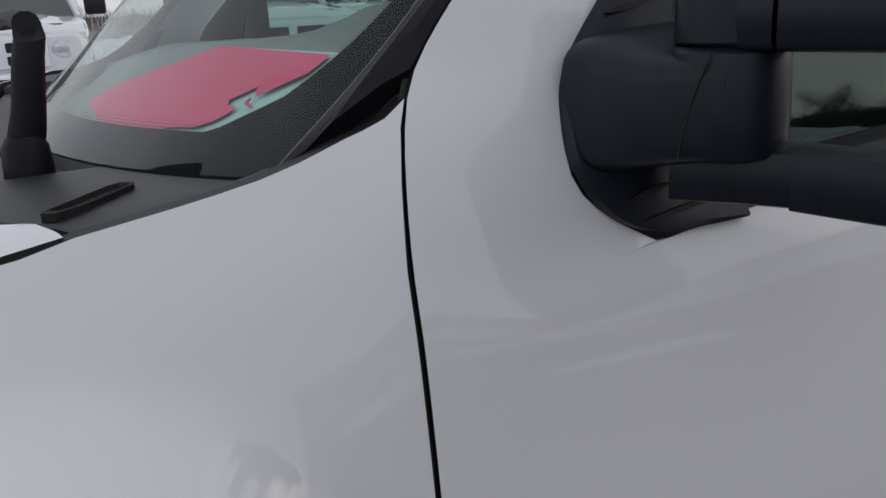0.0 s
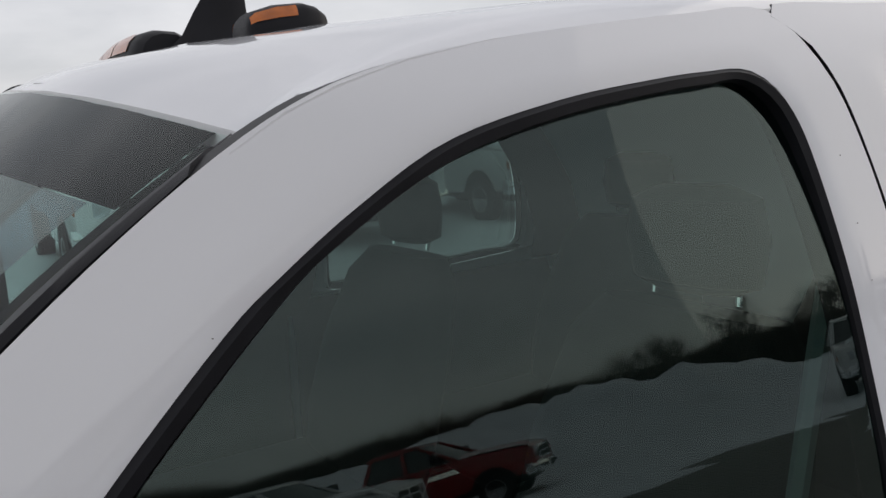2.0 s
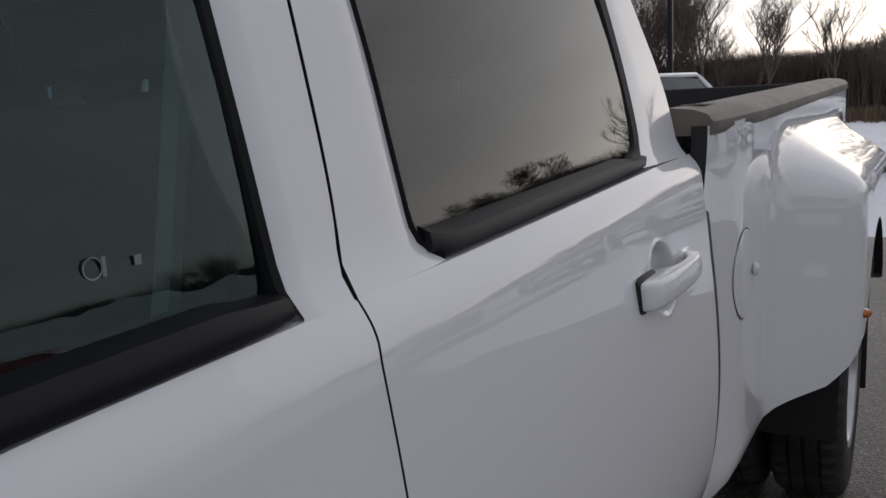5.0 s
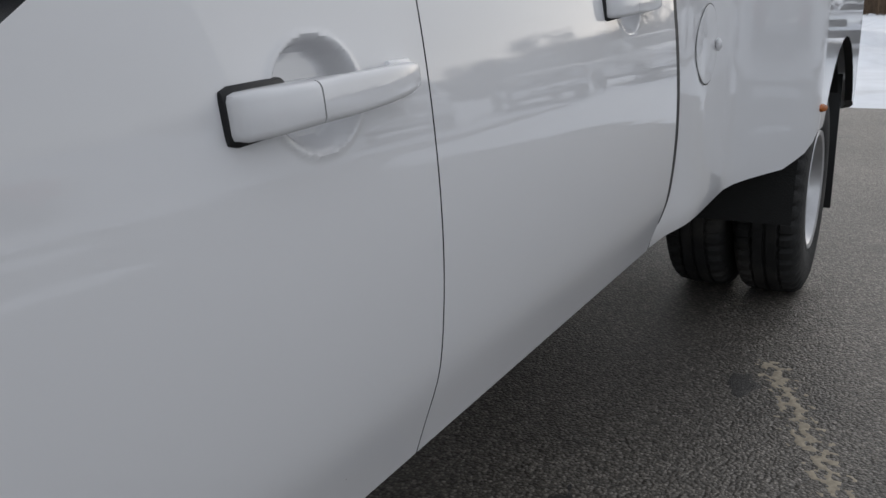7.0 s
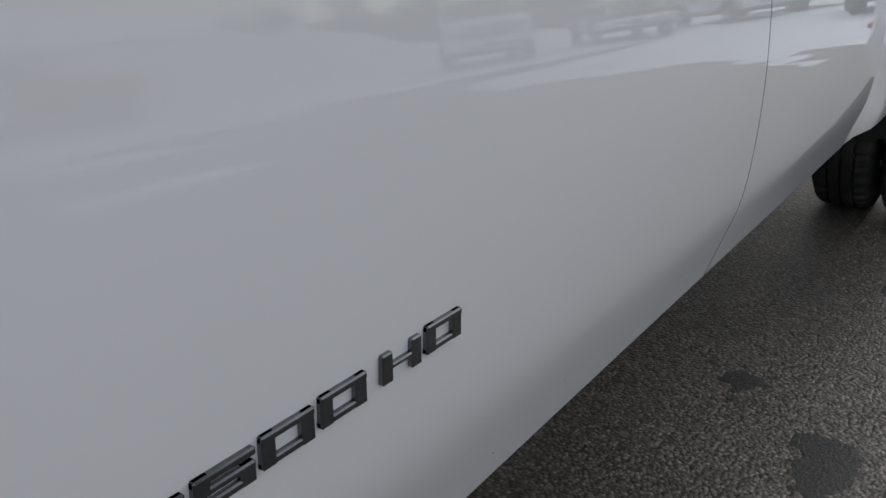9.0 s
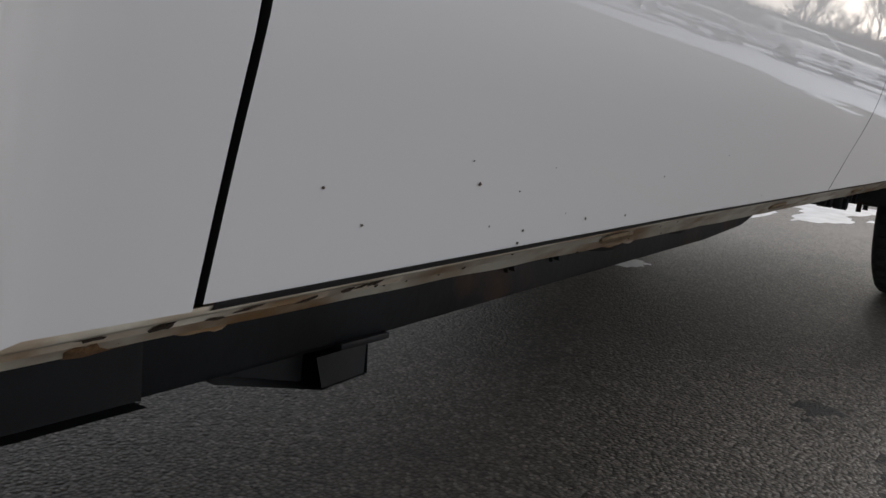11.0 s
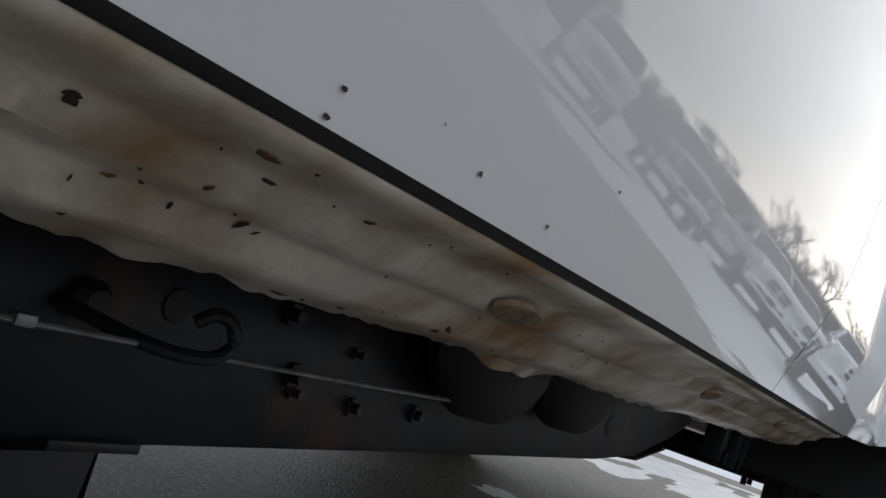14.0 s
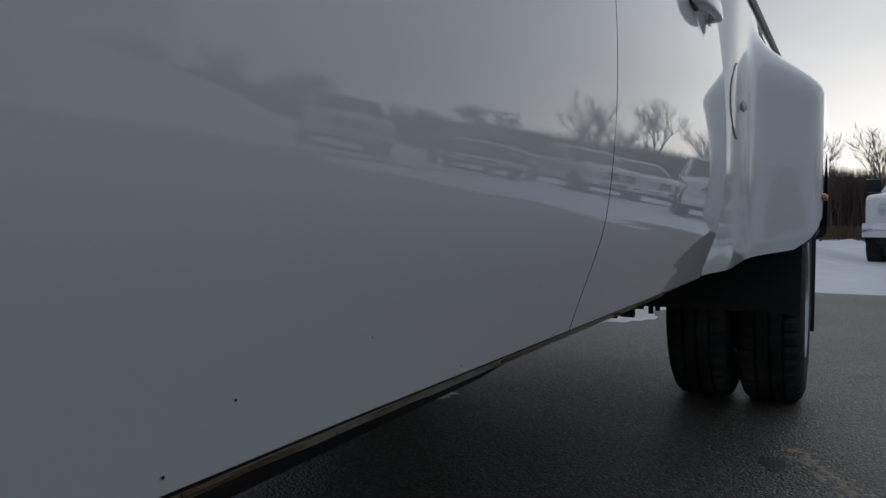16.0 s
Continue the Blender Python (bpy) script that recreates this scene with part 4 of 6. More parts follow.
def rounded_bar(path, wx, hz, n=16, p=0.45):
    """A bar of rounded section along a path that runs outwards."""
    bm = bmesh.new()
    rings = []
    for i, q in enumerate(path):
        d = (Vector(path[min(i + 1, len(path) - 1)]) - Vector(path[max(i - 1, 0)])).normalized()
        a = Vector((0, 0, 1)).cross(d).normalized()
        rings.append([Vector(q) + a * (wx[i] * math.copysign(abs(math.cos(t)) ** p, math.cos(t))) + Vector((0, 0, 1)) * (hz[i] * math.copysign(abs(math.sin(t)) ** p, math.sin(t))) for t in [2 * math.pi * k / n for k in range(n)]])
    loft(bm, rings)
    return bm


bm = bmesh.new()   # domed pivot cap
lathe(bm, [(0.0, 0.046), (0.024, 0.0455), (0.035, 0.042), (0.040, 0.034), (0.042, 0.020), (0.042, -0.014), (0.040, -0.016), (0.0, -0.017)], 40, "z", (0.248, -0.024, 1.359))
part("pivot_cap", bm, MIRROR_PLASTIC, mirror)
bm = rounded_bar([(0.238, -0.020, 1.363), (0.248, -0.042, 1.363), (0.255, -0.056, 1.363), (0.2586, -0.0632, 1.363)], (0.032, 0.031, 0.030, 0.0295), (0.026, 0.026, 0.0255, 0.025), p=0.4)
part("upper_arm_root", bm, MIRROR_PLASTIC, mirror)
bm = rounded_bar([(0.2592, -0.0642, 1.363), (0.284, -0.105, 1.362), (0.322, -0.165, 1.361), (0.36, -0.23, 1.362)], (0.0298, 0.029, 0.029, 0.030), (0.0255, 0.0255, 0.026, 0.027), p=0.4)
part("upper_arm", bm, MIRROR_PLASTIC, mirror)
bm = rounded_bar([(0.225, 0.005, 1.246), (0.255, -0.035, 1.246), (0.276, -0.066, 1.246)], (0.025, 0.023, 0.022), (0.021, 0.021, 0.0215), p=0.3)
part("lower_arm_root", bm, MIRROR_PLASTIC, mirror)
bm = rounded_bar([(0.277, -0.068, 1.246), (0.305, -0.118, 1.243), (0.33, -0.165, 1.242), (0.36, -0.225, 1.245)], (0.024, 0.024, 0.025, 0.026), (0.0230, 0.0235, 0.0235, 0.025), p=0.28)
part("lower_arm", bm, MIRROR_PLASTIC, mirror)
bm = bmesh.new()   # head
rings = []
for x, s in ((0.272, 0.35), (0.278, 0.66), (0.292, 0.86), (0.317, 0.97), (0.350, 1.0), (0.388, 0.99), (0.396, 0.93)):
    ring = []
    for k in range(28):
        a = 2 * math.pi * k / 28
        c, sn = math.cos(a), math.sin(a)
        ring.append((x, -0.278 + 0.105 * s * math.copysign(abs(c) ** 0.5, c), 1.325 + 0.205 * s * math.copysign(abs(sn) ** 0.55, sn)))
    rings.append(ring)
loft(bm, rings)
head = part("mirror_head", bm, MIRROR_PLASTIC, mirror)
for z0, z1 in ((1.245, 1.505), (1.150, 1.235)):
    bm = bmesh.new()
    box(bm, 0.3955, 0.3975, -0.368, -0.190, z0, z1, 0.0009)
    part("mirror_glass", bm, MIRROR_GLASS, head)
# the far mirror

bm = mirrored(rounded_bar([(0.25, 0.0, 1.30), (0.30, -0.10, 1.30), (0.36, -0.23, 1.30)], (0.04, 0.03, 0.03), (0.06, 0.05, 0.05)), W)
part("far_mirror_arm", bm, MIRROR_PLASTIC, truck)
bm = bmesh.new()
rings = []
for x, s in ((0.300, 0.30), (0.320, 0.84), (0.375, 1.0), (0.412, 0.93)):
    rings.append([(x, W + 0.285 + 0.115 * s * math.copysign(abs(math.cos(a)) ** 0.5, math.cos(a)), 1.305 + 0.185 * s * math.copysign(abs(math.sin(a)) ** 0.55, math.sin(a))) for a in [2 * math.pi * k / 20 for k in range(20)]])
loft(bm, rings)
part("far_mirror_head", bm, MIRROR_PLASTIC, truck)

# ---- lettering on the front door
def letter(strokes, x0, z0, w, h, name="letter"):
    """A raised letter of flat bars; strokes are boxes in the unit square."""
    bm = bmesh.new()
    for a, b, c, d in strokes:
        x, z = x0 + (a + c) / 2 * w, z0 + (b + d) / 2 * h
        y = side(x, z)
        box(bm, x0 + a * w, x0 + c * w, y - 0.0042, y + 0.001, z0 + b * h, z0 + d * h, 0.0011, 1)
    return part(name, bm, BLACK_CHROME, front_door, "dark chrome raised letter")


BAR, SIDE_ = 0.24, 0.26
THREE = [(0, 1 - BAR, 1, 1), (0.15, 0.40, 1, 0.62), (0, 0, 1, BAR), (1 - SIDE_, 0, 1, 1)]
FIVE = [(0, 1 - BAR, 1, 1), (0, 0.40, 1, 0.62), (0, 0, 1, BAR), (1 - SIDE_, 0, 1, 0.62), (0, 0.40, SIDE_, 1)]
OH = [(0, 1 - BAR, 1, 1), (0, 0, 1, BAR), (1 - SIDE_, 0, 1, 1), (0, 0, SIDE_, 1)]
AITCH = [(0, 0, SIDE_, 1), (1 - SIDE_, 0, 1, 1), (SIDE_ - 0.02, 0.40, 1 - SIDE_ + 0.02, 0.58)]
DEE = OH
for g, x0 in ((THREE, 0.066), (FIVE, 0.112), (OH, 0.157), (OH, 0.203), (AITCH, 0.259), (DEE, 0.306)):
    letter(g, x0, 0.7655 + 0.045 * (x0 - 0.1), 0.0410, 0.0215)
bm = bmesh.new()
box(bm, 0.018, 0.048, side(0.03, 0.77) - 0.0035, side(0.03, 0.77) + 0.001, 0.757, 0.7845, 0.0012, 1)
plaque = part("square_badge", bm, CHROME, front_door, "small square chrome badge")
bm = bmesh.new()
box(bm, 0.0205, 0.0455, side(0.03, 0.77) - 0.0040, side(0.03, 0.77) - 0.003, 0.7593, 0.7822, 0.0004, 1)
part("badge_face", bm, BLACK_CHROME, plaque)
for z in (0.765, 0.770):
    bm = bmesh.new()
    box(bm, 0.027, 0.041, side(0.03, 0.77) - 0.0044, side(0.03, 0.77) - 0.0038, z, z + 0.0022)
    part("badge_bar", bm, CHROME, plaque)

# specks of dirt on the paint and stone chips by the sill
bm = bmesh.new()
rs = random.Random(4)
spots = [(0.078, 0.597), (0.187, 0.609), (0.202, 0.595), (0.231, 0.567), (0.358, 0.564), (0.323, 0.570), (0.274, 0.552), (0.467, 0.594), (0.597, 0.612), (0.281, 0.604), (0.249, 0.589), (0.419, 1.597), (1.046, 1.659), (1.02, 1.591), (1.03, 1.534)]
spots += [(rs.uniform(0.05, 1.0), 0.56 + 0.10 * rs.random() ** 2) for _ in range(5)]
for x, z in spots:
    if x > 1.0 and z > 1.5:
        x = 1.075 - (z - 1.5) * 0.1
    r = rs.uniform(0.0005, 0.0011) if z > 0.6 else rs.uniform(0.0007, 0.0016)
    y = side(x, z) - 0.0006
    bm.faces.new([bm.verts.new((x + r * math.cos(a) * rs.uniform(0.6, 1.4), y, z + r * math.sin(a) * rs.uniform(0.5, 1.0))) for a in [k * 1.2566 for k in range(5)]])
tagged(part("dirt_spatter", bm, DIRT, front_door), "dark specks of dirt on the paint", kind="stuff")

# faint round sticker low on the front window
bm = bmesh.new()
lathe(bm, [(0.0070, 0), (0.0058, 0.0004)], 20, "y", (0.905, glass_y(1.302) + 0.0025, 1.302))
part("window_sticker", bm, DECAL, front_door, "small pale round window sticker")
for x0, x1, z0, z1 in ((0.934, 0.939, 1.299, 1.305), (0.911, 0.9135, 1.296, 1.308)):
    bm = bmesh.new()
    box(bm, x0, x1, glass_y(1.302) + 0.0018, glass_y(1.302) + 0.0025, z0, z1)
    part("window_mark", bm, DECAL, front_door)

# ---- cargo bed and the wide rear fender
AX, AR = 3.70, 0.405
ARCH = 0.575


def rail_z(x):
    """The top of the bed side, rising to the rear."""
    return 1.335 + 0.035 * (x - 2.17)


def bed_skin(x, z):
    """The bed's side, swelling out over the twin wheels."""
    y = 0.026 - 0.030 * smooth01((x - 2.15) / 0.25)
    y += 0.03 * smooth01((0.62 - z) / 0.12)
    f = smooth01((x - 2.70) / 0.42) * (1 - smooth01((x - 4.30) / 0.35))
    g = 1 - smooth01((z - 1.12) / 0.20)
    g *= 1 - 0.10 * smooth01((0.75 - z) / 0.3)
    return y - 0.195 * f * g


def bed_bottom(x):
    d = abs(x - AX)
    foot = float(np.interp(x, (2.2, 2.45, 2.7, 2.95, 3.05, 3.10, 3.5, 4.2, 4.4, 4.74), (0.572, 0.576, 0.588, 0.616, 0.665, 0.715, 0.715, 0.69, 0.63, 0.60)))
    if d < ARCH - 0.0005:
        return max(0.40 + math.sqrt(ARCH * ARCH - d * d), foot)
    return foot


xs_bed = [2.20, 2.23, 2.28, 2.35, 2.45, 2.55, 2.65, 2.72, 2.78, 2.83, 2.87, 2.91, 2.95, 2.99, 3.03, 3.07, 3.10, 3.124, 3.126, 3.135, 3.15, 3.165, 3.18, 3.20, 3.23, 3.27, 3.32, 3.40, 3.5, 3.6, 3.7, 3.8, 3.9, 4.0, 4.08, 4.13, 4.17, 4.20, 4.22, 4.245, 4.265, 4.273, 4.276, 4.30, 4.36, 4.42, 4.48, 4.54, 4.6, 4.66, 4.74]
bed_parts = []
for mir in (False, True):
    rows = []
    for k in range(33):
        t = k / 32
        row = []
        for x in xs_bed:
            zl = bed_bottom(x)
            z = zl + (rail_z(x) - zl) * t
            row.append((xc(min(z, 1.30)) + 0.008 if x < 2.21 else x, bed_skin(x, z), z))
        rows.append(row)
    bm = panel(rows, (0, 0.03, 0))
    bs = part("bed_side", mirrored(bm, W) if mir else bm, SKIN, truck, "white bed side with a wide fender over twin wheels")
    bed_parts.append(bs)
    bm = bmesh.new()
    rings = []
    for i, x in enumerate([2.206, 2.212, 2.24, 2.6, 3.0, 3.5, 4.0, 4.5, 4.70, 4.735]):
        e = 0.75 if i in (0, 9) else 1.0
        y0 = bed_skin(x, 1.33)
        rings.append([(x, y0 + dy * (e if dy < 0 else 1), rail_z(x) + dz) for dy, dz in ((-0.005, -0.017), (-0.010, -0.007), (-0.009, 0.008), (0.004, 0.022), (0.03, 0.031), (0.075, 0.035), (0.115, 0.031), (0.128, 0.017), (0.130, -0.02))])
    loft(bm, rings)
    cap = part("bed_rail_cap", mirrored(bm, W) if mir else bm, RAIL_CAP, truck, "weathered dark plastic bed rail cap")
    bm = bmesh.new()
    box(bm, 2.30, 2.42, 0.055, 0.10, 1.3735, 1.3772, 0.001)
    part("stake_pocket_cover", mirrored(bm, W) if mir else bm, RAIL_CAP, cap)
    bm = bmesh.new()   # inner bed wall
    box(bm, 2.20, 4.72, 0.150, 0.165, 0.80, 1.33)
    box(bm, 3.2, 4.25, 0.165, 0.40, 0.80, 1.05, 0.03)
    part("bed_wall", mirrored(bm, W) if mir else bm, LINER, truck)
    # wheel housing behind the arch
    bm = bmesh.new()
    n = 24
    sheet(bm, [[(AX + (ARCH + 0.012) * math.cos(math.pi * k / n), y, 0.40 + (ARCH + 0.012) * math.sin(math.pi * k / n)) for k in range(n + 1)] for y in (-0.14, 0.1, 0.46)])
    part("wheel_housing", mirrored(bm, W) if mir else bm, LINER, truck)
    bm = bmesh.new()   # mud flap
    box(bm, 4.19, 4.20, -0.155, 0.36, 0.22, 0.80, 0.004)
    part("mud_flap", mirrored(bm, W) if mir else bm, RUBBER_AND_SHADE, truck)
    # fuel door and marker lamp on the near side
    if not mir:
        bm = bmesh.new()
        n = 36
        ring = lambda r, o: [(2.43 + r * math.cos(2 * math.pi * k / n), bed_skin(2.43 + r * math.cos(2 * math.pi * k / n), 1.015 + r * math.sin(2 * math.pi * k / n)) + o, 1.015 + r * math.sin(2 * math.pi * k / n)) for k in range(n)]
        sheet(bm, [ring(0.099, -0.0008), ring(0.0965, -0.0009)], closed=True)
        part("fuel_door_gap", bm, RUBBER_AND_SHADE, bs)
        bm = bmesh.new()
        g = sheet(bm, [ring(0.0965, 0.0), ring(0.0955, -0.0020), ring(0.085, -0.0028), ring(0.05, -0.0028), ring(0.01, -0.0028)], closed=True)
        bm.faces.new(g[-1])
        fuel = part("fuel_door", bm, PAINT, bs, "round white fuel door")
        bm = bmesh.new()
        rings = []
        for u, w in ((0, 0.004), (0.3, 0.010), (0.6, 0.010), (1, 0.004)):
            rings.append([(2.505 + 0.012 * math.cos(a) * w / 0.01, bed_skin(2.505, 1.015) - 0.002 - 0.016 * u, 1.012 + 0.016 * math.sin(a) * w / 0.01) for a in [2 * math.pi * k / 12 for k in range(12)]])
        loft(bm, rings)
        part("finger_pull", bm, PAINT, fuel)
    bm = bmesh.new()
    mx = 3.115
    my = bed_skin(mx, 0.785)
    rings = []
    for o, r in ((0.004, 1.0), (-0.004, 1.0), (-0.011, 0.8), (-0.014, 0.3)):
        rings.append([(mx + 0.020 * r * math.cos(a) + 0.4 * o, my + o + 0.45 * 0.020 * r * -math.cos(a), 0.785 + 0.013 * r * math.sin(a)) for a in [2 * math.pi * k / 14 for k in range(14)]])
    loft(bm, rings)
    part("marker_lamp", mirrored(bm, W) if mir else bm, AMBER, truck, "amber fender marker lamp")
bm = bmesh.new()
box(bm, 2.20, 4.74, 0.15, W - 0.15, 0.78, 0.80)
part("bed_floor", bm, LINER, truck)
bm = bmesh.new()
box(bm, 2.215, 2.23, 0.16, W - 0.16, 0.78, 1.34, 0.004)
part("bed_front", bm, LINER, truck)
bm = bmesh.new()
box(bm, 4.72, 4.76, 0.06, W - 0.06, 0.72, 1.445, 0.012)
part("tailgate", bm, LINER, truck, "closed tailgate, dark inside")
bm = bmesh.new()
box(bm, 4.80, 4.98, -0.02, W + 0.02, 0.50, 0.68, 0.03)
part("rear_bumper", bm, CHROME, truck)


# ---- wheels
def tyre_mesh(r, w, lugs=44):
    bm = bmesh.new()
    h = w / 2
    prof = [(r * 0.55, -h * 0.80), (r * 0.62, -h * 0.96), (r * 0.75, -h), (r * 0.88, -h * 0.97), (r * 0.955, -h * 0.86), (r * 0.985, -h * 0.72),
            (r * 0.993, -h * 0.45), (r * 0.968, -h * 0.43), (r * 0.968, -h * 0.36), (r * 0.998, -h * 0.34), (r, -h * 0.06), (r * 0.972, -h * 0.04)]
    prof += [(a, -b) for a, b in reversed(prof)]
    n = lugs * 4
    g = []
    for k in range(n):
        a = 2 * math.pi * k / n
        c, s = math.cos(a), math.sin(a)
        ring = []
        for q, o in prof:
            cut = q > r * 0.94 and abs(o) > h * 0.42 and (k + (2 if o > 0 else 0)) % 4 == 0
            q = q - (0.014 if cut else 0)
            ring.append(bm.verts.new((q * c, o, q * s)))
        g.append(ring)
    for i in range(n):
        p, q = g[i], g[(i + 1) % n]
        for j in range(len(prof) - 1):
            bm.faces.new((p[j], q[j], q[j + 1], p[j + 1]))
    return finish(bm, "tyre", [TYRE])


def rim_mesh(r, w, deep):
    bm = bmesh.new()
    prof = [(0.0, -deep), (r * 0.16, -deep), (r * 0.20, -deep + 0.012), (r * 0.30, -deep + 0.02), (r * 0.40, -deep + 0.035), (r * 0.48, -w * 0.30), (r * 0.52, -w * 0.46), (r * 0.56, -w * 0.48), (r * 0.57, -w * 0.44), (r * 0.52, -w * 0.3), (r * 0.50, w * 0.40), (r * 0.56, w * 0.46)]
    lathe(bm, prof, 48, "y")
    return finish(bm, "rim", [STEEL])


TY, RI = tyre_mesh(AR, 0.235), rim_mesh(AR, 0.235, 0.03)
for name, x, y, turn in (("rear_wheel", AX, -0.028, 0), ("rear_wheel", AX, 0.226, 180), ("rear_wheel", AX, W + 0.028, 180), ("rear_wheel", AX, W - 0.226, 0), ("front_wheel", FAX, 0.14, 0), ("front_wheel", FAX, W - 0.14, 180)):
    w = new(name, TY)
    w.parent, w.location, w.rotation_euler = truck, (x, y, AR - 0.004), (0, 0.13 * (x + y), radians(turn))
    tagged(w, "black road tyre on a steel rim")
    r = new("rim", RI)
    r.parent = w

# ---- sill, with its grime
def sill_section(x):
    rise, top = 0.008 * (x - 0.5), foot(x) - 0.5462
    pts = [(0.0380, 0.5442), (0.0402, 0.5405), (0.050, 0.5365), (0.066, 0.5345), (0.078, 0.5315), (0.088, 0.5215), (0.102, 0.5195), (0.109, 0.5180), (0.120, 0.5060), (0.136, 0.5015), (0.150, 0.4990)]
    wob = 0.003 * noise.noise(Vector((x * 9, 0.3, 0))) + 0.0035 * noise.noise(Vector((x * 34, 1.3, 0))) + 0.002 * noise.noise(Vector((x * 90, 2.3, 0)))
    nick = -0.007 * math.exp(-((x - 0.118) / 0.022) ** 4) - 0.009 * math.exp(-((x - 0.68) / 0.04) ** 4) - 0.006 * math.exp(-((x - 0.73) / 0.02) ** 2)
    dent = 0.0012 * noise.noise(Vector((x * 14, 7.3, 0)))
    q = [(x, y + 0.0055 * (1 - smooth01((y - 0.038) / 0.03)), z + top + (rise - top) * smooth01((y - 0.045) / 0.10) + dent * smooth01((y - 0.06) / 0.05)) for y, z in pts]
    q += [(x, 0.158, 0.497 + rise + wob + nick), (x, 0.161, 0.4965 + rise + wob + nick), (x, 0.166, 0.512 + rise), (x, 0.22, 0.56 + rise), (x, 0.30, 0.575 + rise)]
    return q


bm = bmesh.new()
sheet(bm, [sill_section(-0.20 + 2.32 * i / 460) for i in range(461)])
sill = part("rocker_sill", bm, ROCKER, truck, "white rocker sill stained brown with road dirt")
# narrow black strip along the line between doors and sill
bm = bmesh.new()
sheet(bm, [[(x, low(foot(x)) - 0.0004, foot(x) - 0.0003), (x, 0.0420, foot(x) - 0.0022), (x, 0.0432, foot(x) - 0.0035), (x, 0.0445, foot(x) - 0.0047)] for x in [0.035 + 2.0 * i / 30 for i in range(31)]])
part("door_bottom_strip", bm, RUBBER_AND_SHADE, sill)
for x in (0.52, 1.03, 1.55):
    bm = bmesh.new()
    z = 0.5265 + 0.01 * (x - 0.5)
    z = float(np.interp(0.0835, [p[1] for p in sill_section(x)[:12]], [p[2] for p in sill_section(x)[:12]])) + 0.0015
    rings = [[(x + 0.030 * r * math.cos(a), 0.0835 + 0.009 * r * math.sin(a), z - 0.003 + 0.0055 * -r * math.sin(a) - o) for a in [2 * math.pi * k / 20 for k in range(20)]] for r, o in ((1, 0.0), (0.95, 0.003), (0.8, 0.0035), (0.1, 0.0025))]
    g = sheet(bm, rings, closed=True)
    bm.faces.new(g[-1])
    part("drain_plug", bm, PLUG, sill, "oval rubber drain plug")
rs = random.Random(11)


def sill_z(x, y):
    q = sill_section(x)[:12]
    return float(np.interp(y, [p[1] for p in q], [p[2] for p in q]))


def blotch(bm, x, y, rx, ry, turn=0.0, n=14):
    """A thin ragged crust that follows the underside of the sill."""
    ph, ring = rs.uniform(0, 6), []
    for k in range(n):
        a = 2 * math.pi * k / n
        r = 1 + 0.30 * math.sin(2 * a + ph) + 0.22 * math.sin(5 * a + 2 * ph) + rs.uniform(-0.12, 0.12)
        dx, dy = rx * r * math.cos(a), ry * r * math.sin(a)
        px, py = x + dx * math.cos(turn) - dy * math.sin(turn), y + dx * math.sin(turn) + dy * math.cos(turn)
        ring.append(bm.verts.new((px, py, sill_z(px, py) - 0.0006)))
    mid = bm.verts.new((x, y, sill_z(x, y) - 0.0016))
    for k in range(n):
        bm.faces.new((ring[k], ring[(k + 1) % n], mid))


bm = bmesh.new()   # crusts of mud
for x, y, rx, ry, turn in ((0.115, 0.102, 0.0030, 0.0075, 0.25), (0.121, 0.095, 0.0065, 0.0022, -0.5), (0.134, 0.0865, 0.0070, 0.0016, -0.1), (0.165, 0.085, 0.0042, 0.0022, 0.1), (0.187, 0.083, 0.0055, 0.0028, -0.3), (0.176, 0.084, 0.0060, 0.0010, -0.1),
                            (0.192, 0.0865, 0.0013, 0.0013, 0), (0.224, 0.079, 0.0035, 0.0016, 0), (0.323, 0.107, 0.0026, 0.0034, 0.4), (0.111, 0.066, 0.0026, 0.0024, 0), (0.033, 0.072, 0.0050, 0.0045, 0.3), (0.040, 0.085, 0.0060, 0.0040, 0.2),
                            (0.047, 0.101, 0.0070, 0.0032, -0.2), (0.041, 0.067, 0.0040, 0.0030, 0), (0.003, 0.083, 0.0080, 0.0020, 0), (0.091, 0.084, 0.0085, 0.0013, -0.1), (0.072, 0.087, 0.0070, 0.0010, 0.0), (0.517, 0.120, 0.0045, 0.0016, 0.3),
                            (0.512, 0.126, 0.0030, 0.0018, -0.5), (0.354, 0.074, 0.0026, 0.0016, 0), (0.300, 0.078, 0.0030, 0.0010, 0), (0.40, 0.148, 0.0080, 0.0014, 0.1), (0.44, 0.140, 0.0050, 0.0010, 0.0)):
    blotch(bm, x, y, rx, ry, turn)
for _ in range(46):
    blotch(bm, rs.uniform(-0.02, 0.75), rs.uniform(0.055, 0.148), rs.uniform(0.0005, 0.0018), rs.uniform(0.0004, 0.0012), rs.uniform(-1, 1), 7)
tagged(part("dried_mud", bm, DIRT, sill), "dried flakes of mud", kind="stuff")
bm = bmesh.new()   # rust stains
for x, y, rx, ry in ((0.042, 0.132, 0.014, 0.010), (0.020, 0.120, 0.010, 0.008), (0.118, 0.146, 0.010, 0.006), (0.060, 0.075, 0.010, 0.004), (0.212, 0.108, 0.0030, 0.0016), (0.262, 0.107, 0.0035, 0.0014), (0.145, 0.060, 0.006, 0.004), (0.28, 0.062, 0.005, 0.003)):
    blotch(bm, x, y, rx, ry)
tagged(part("rust_stain", bm, RUST, sill), "brown rust stains", kind="stuff")

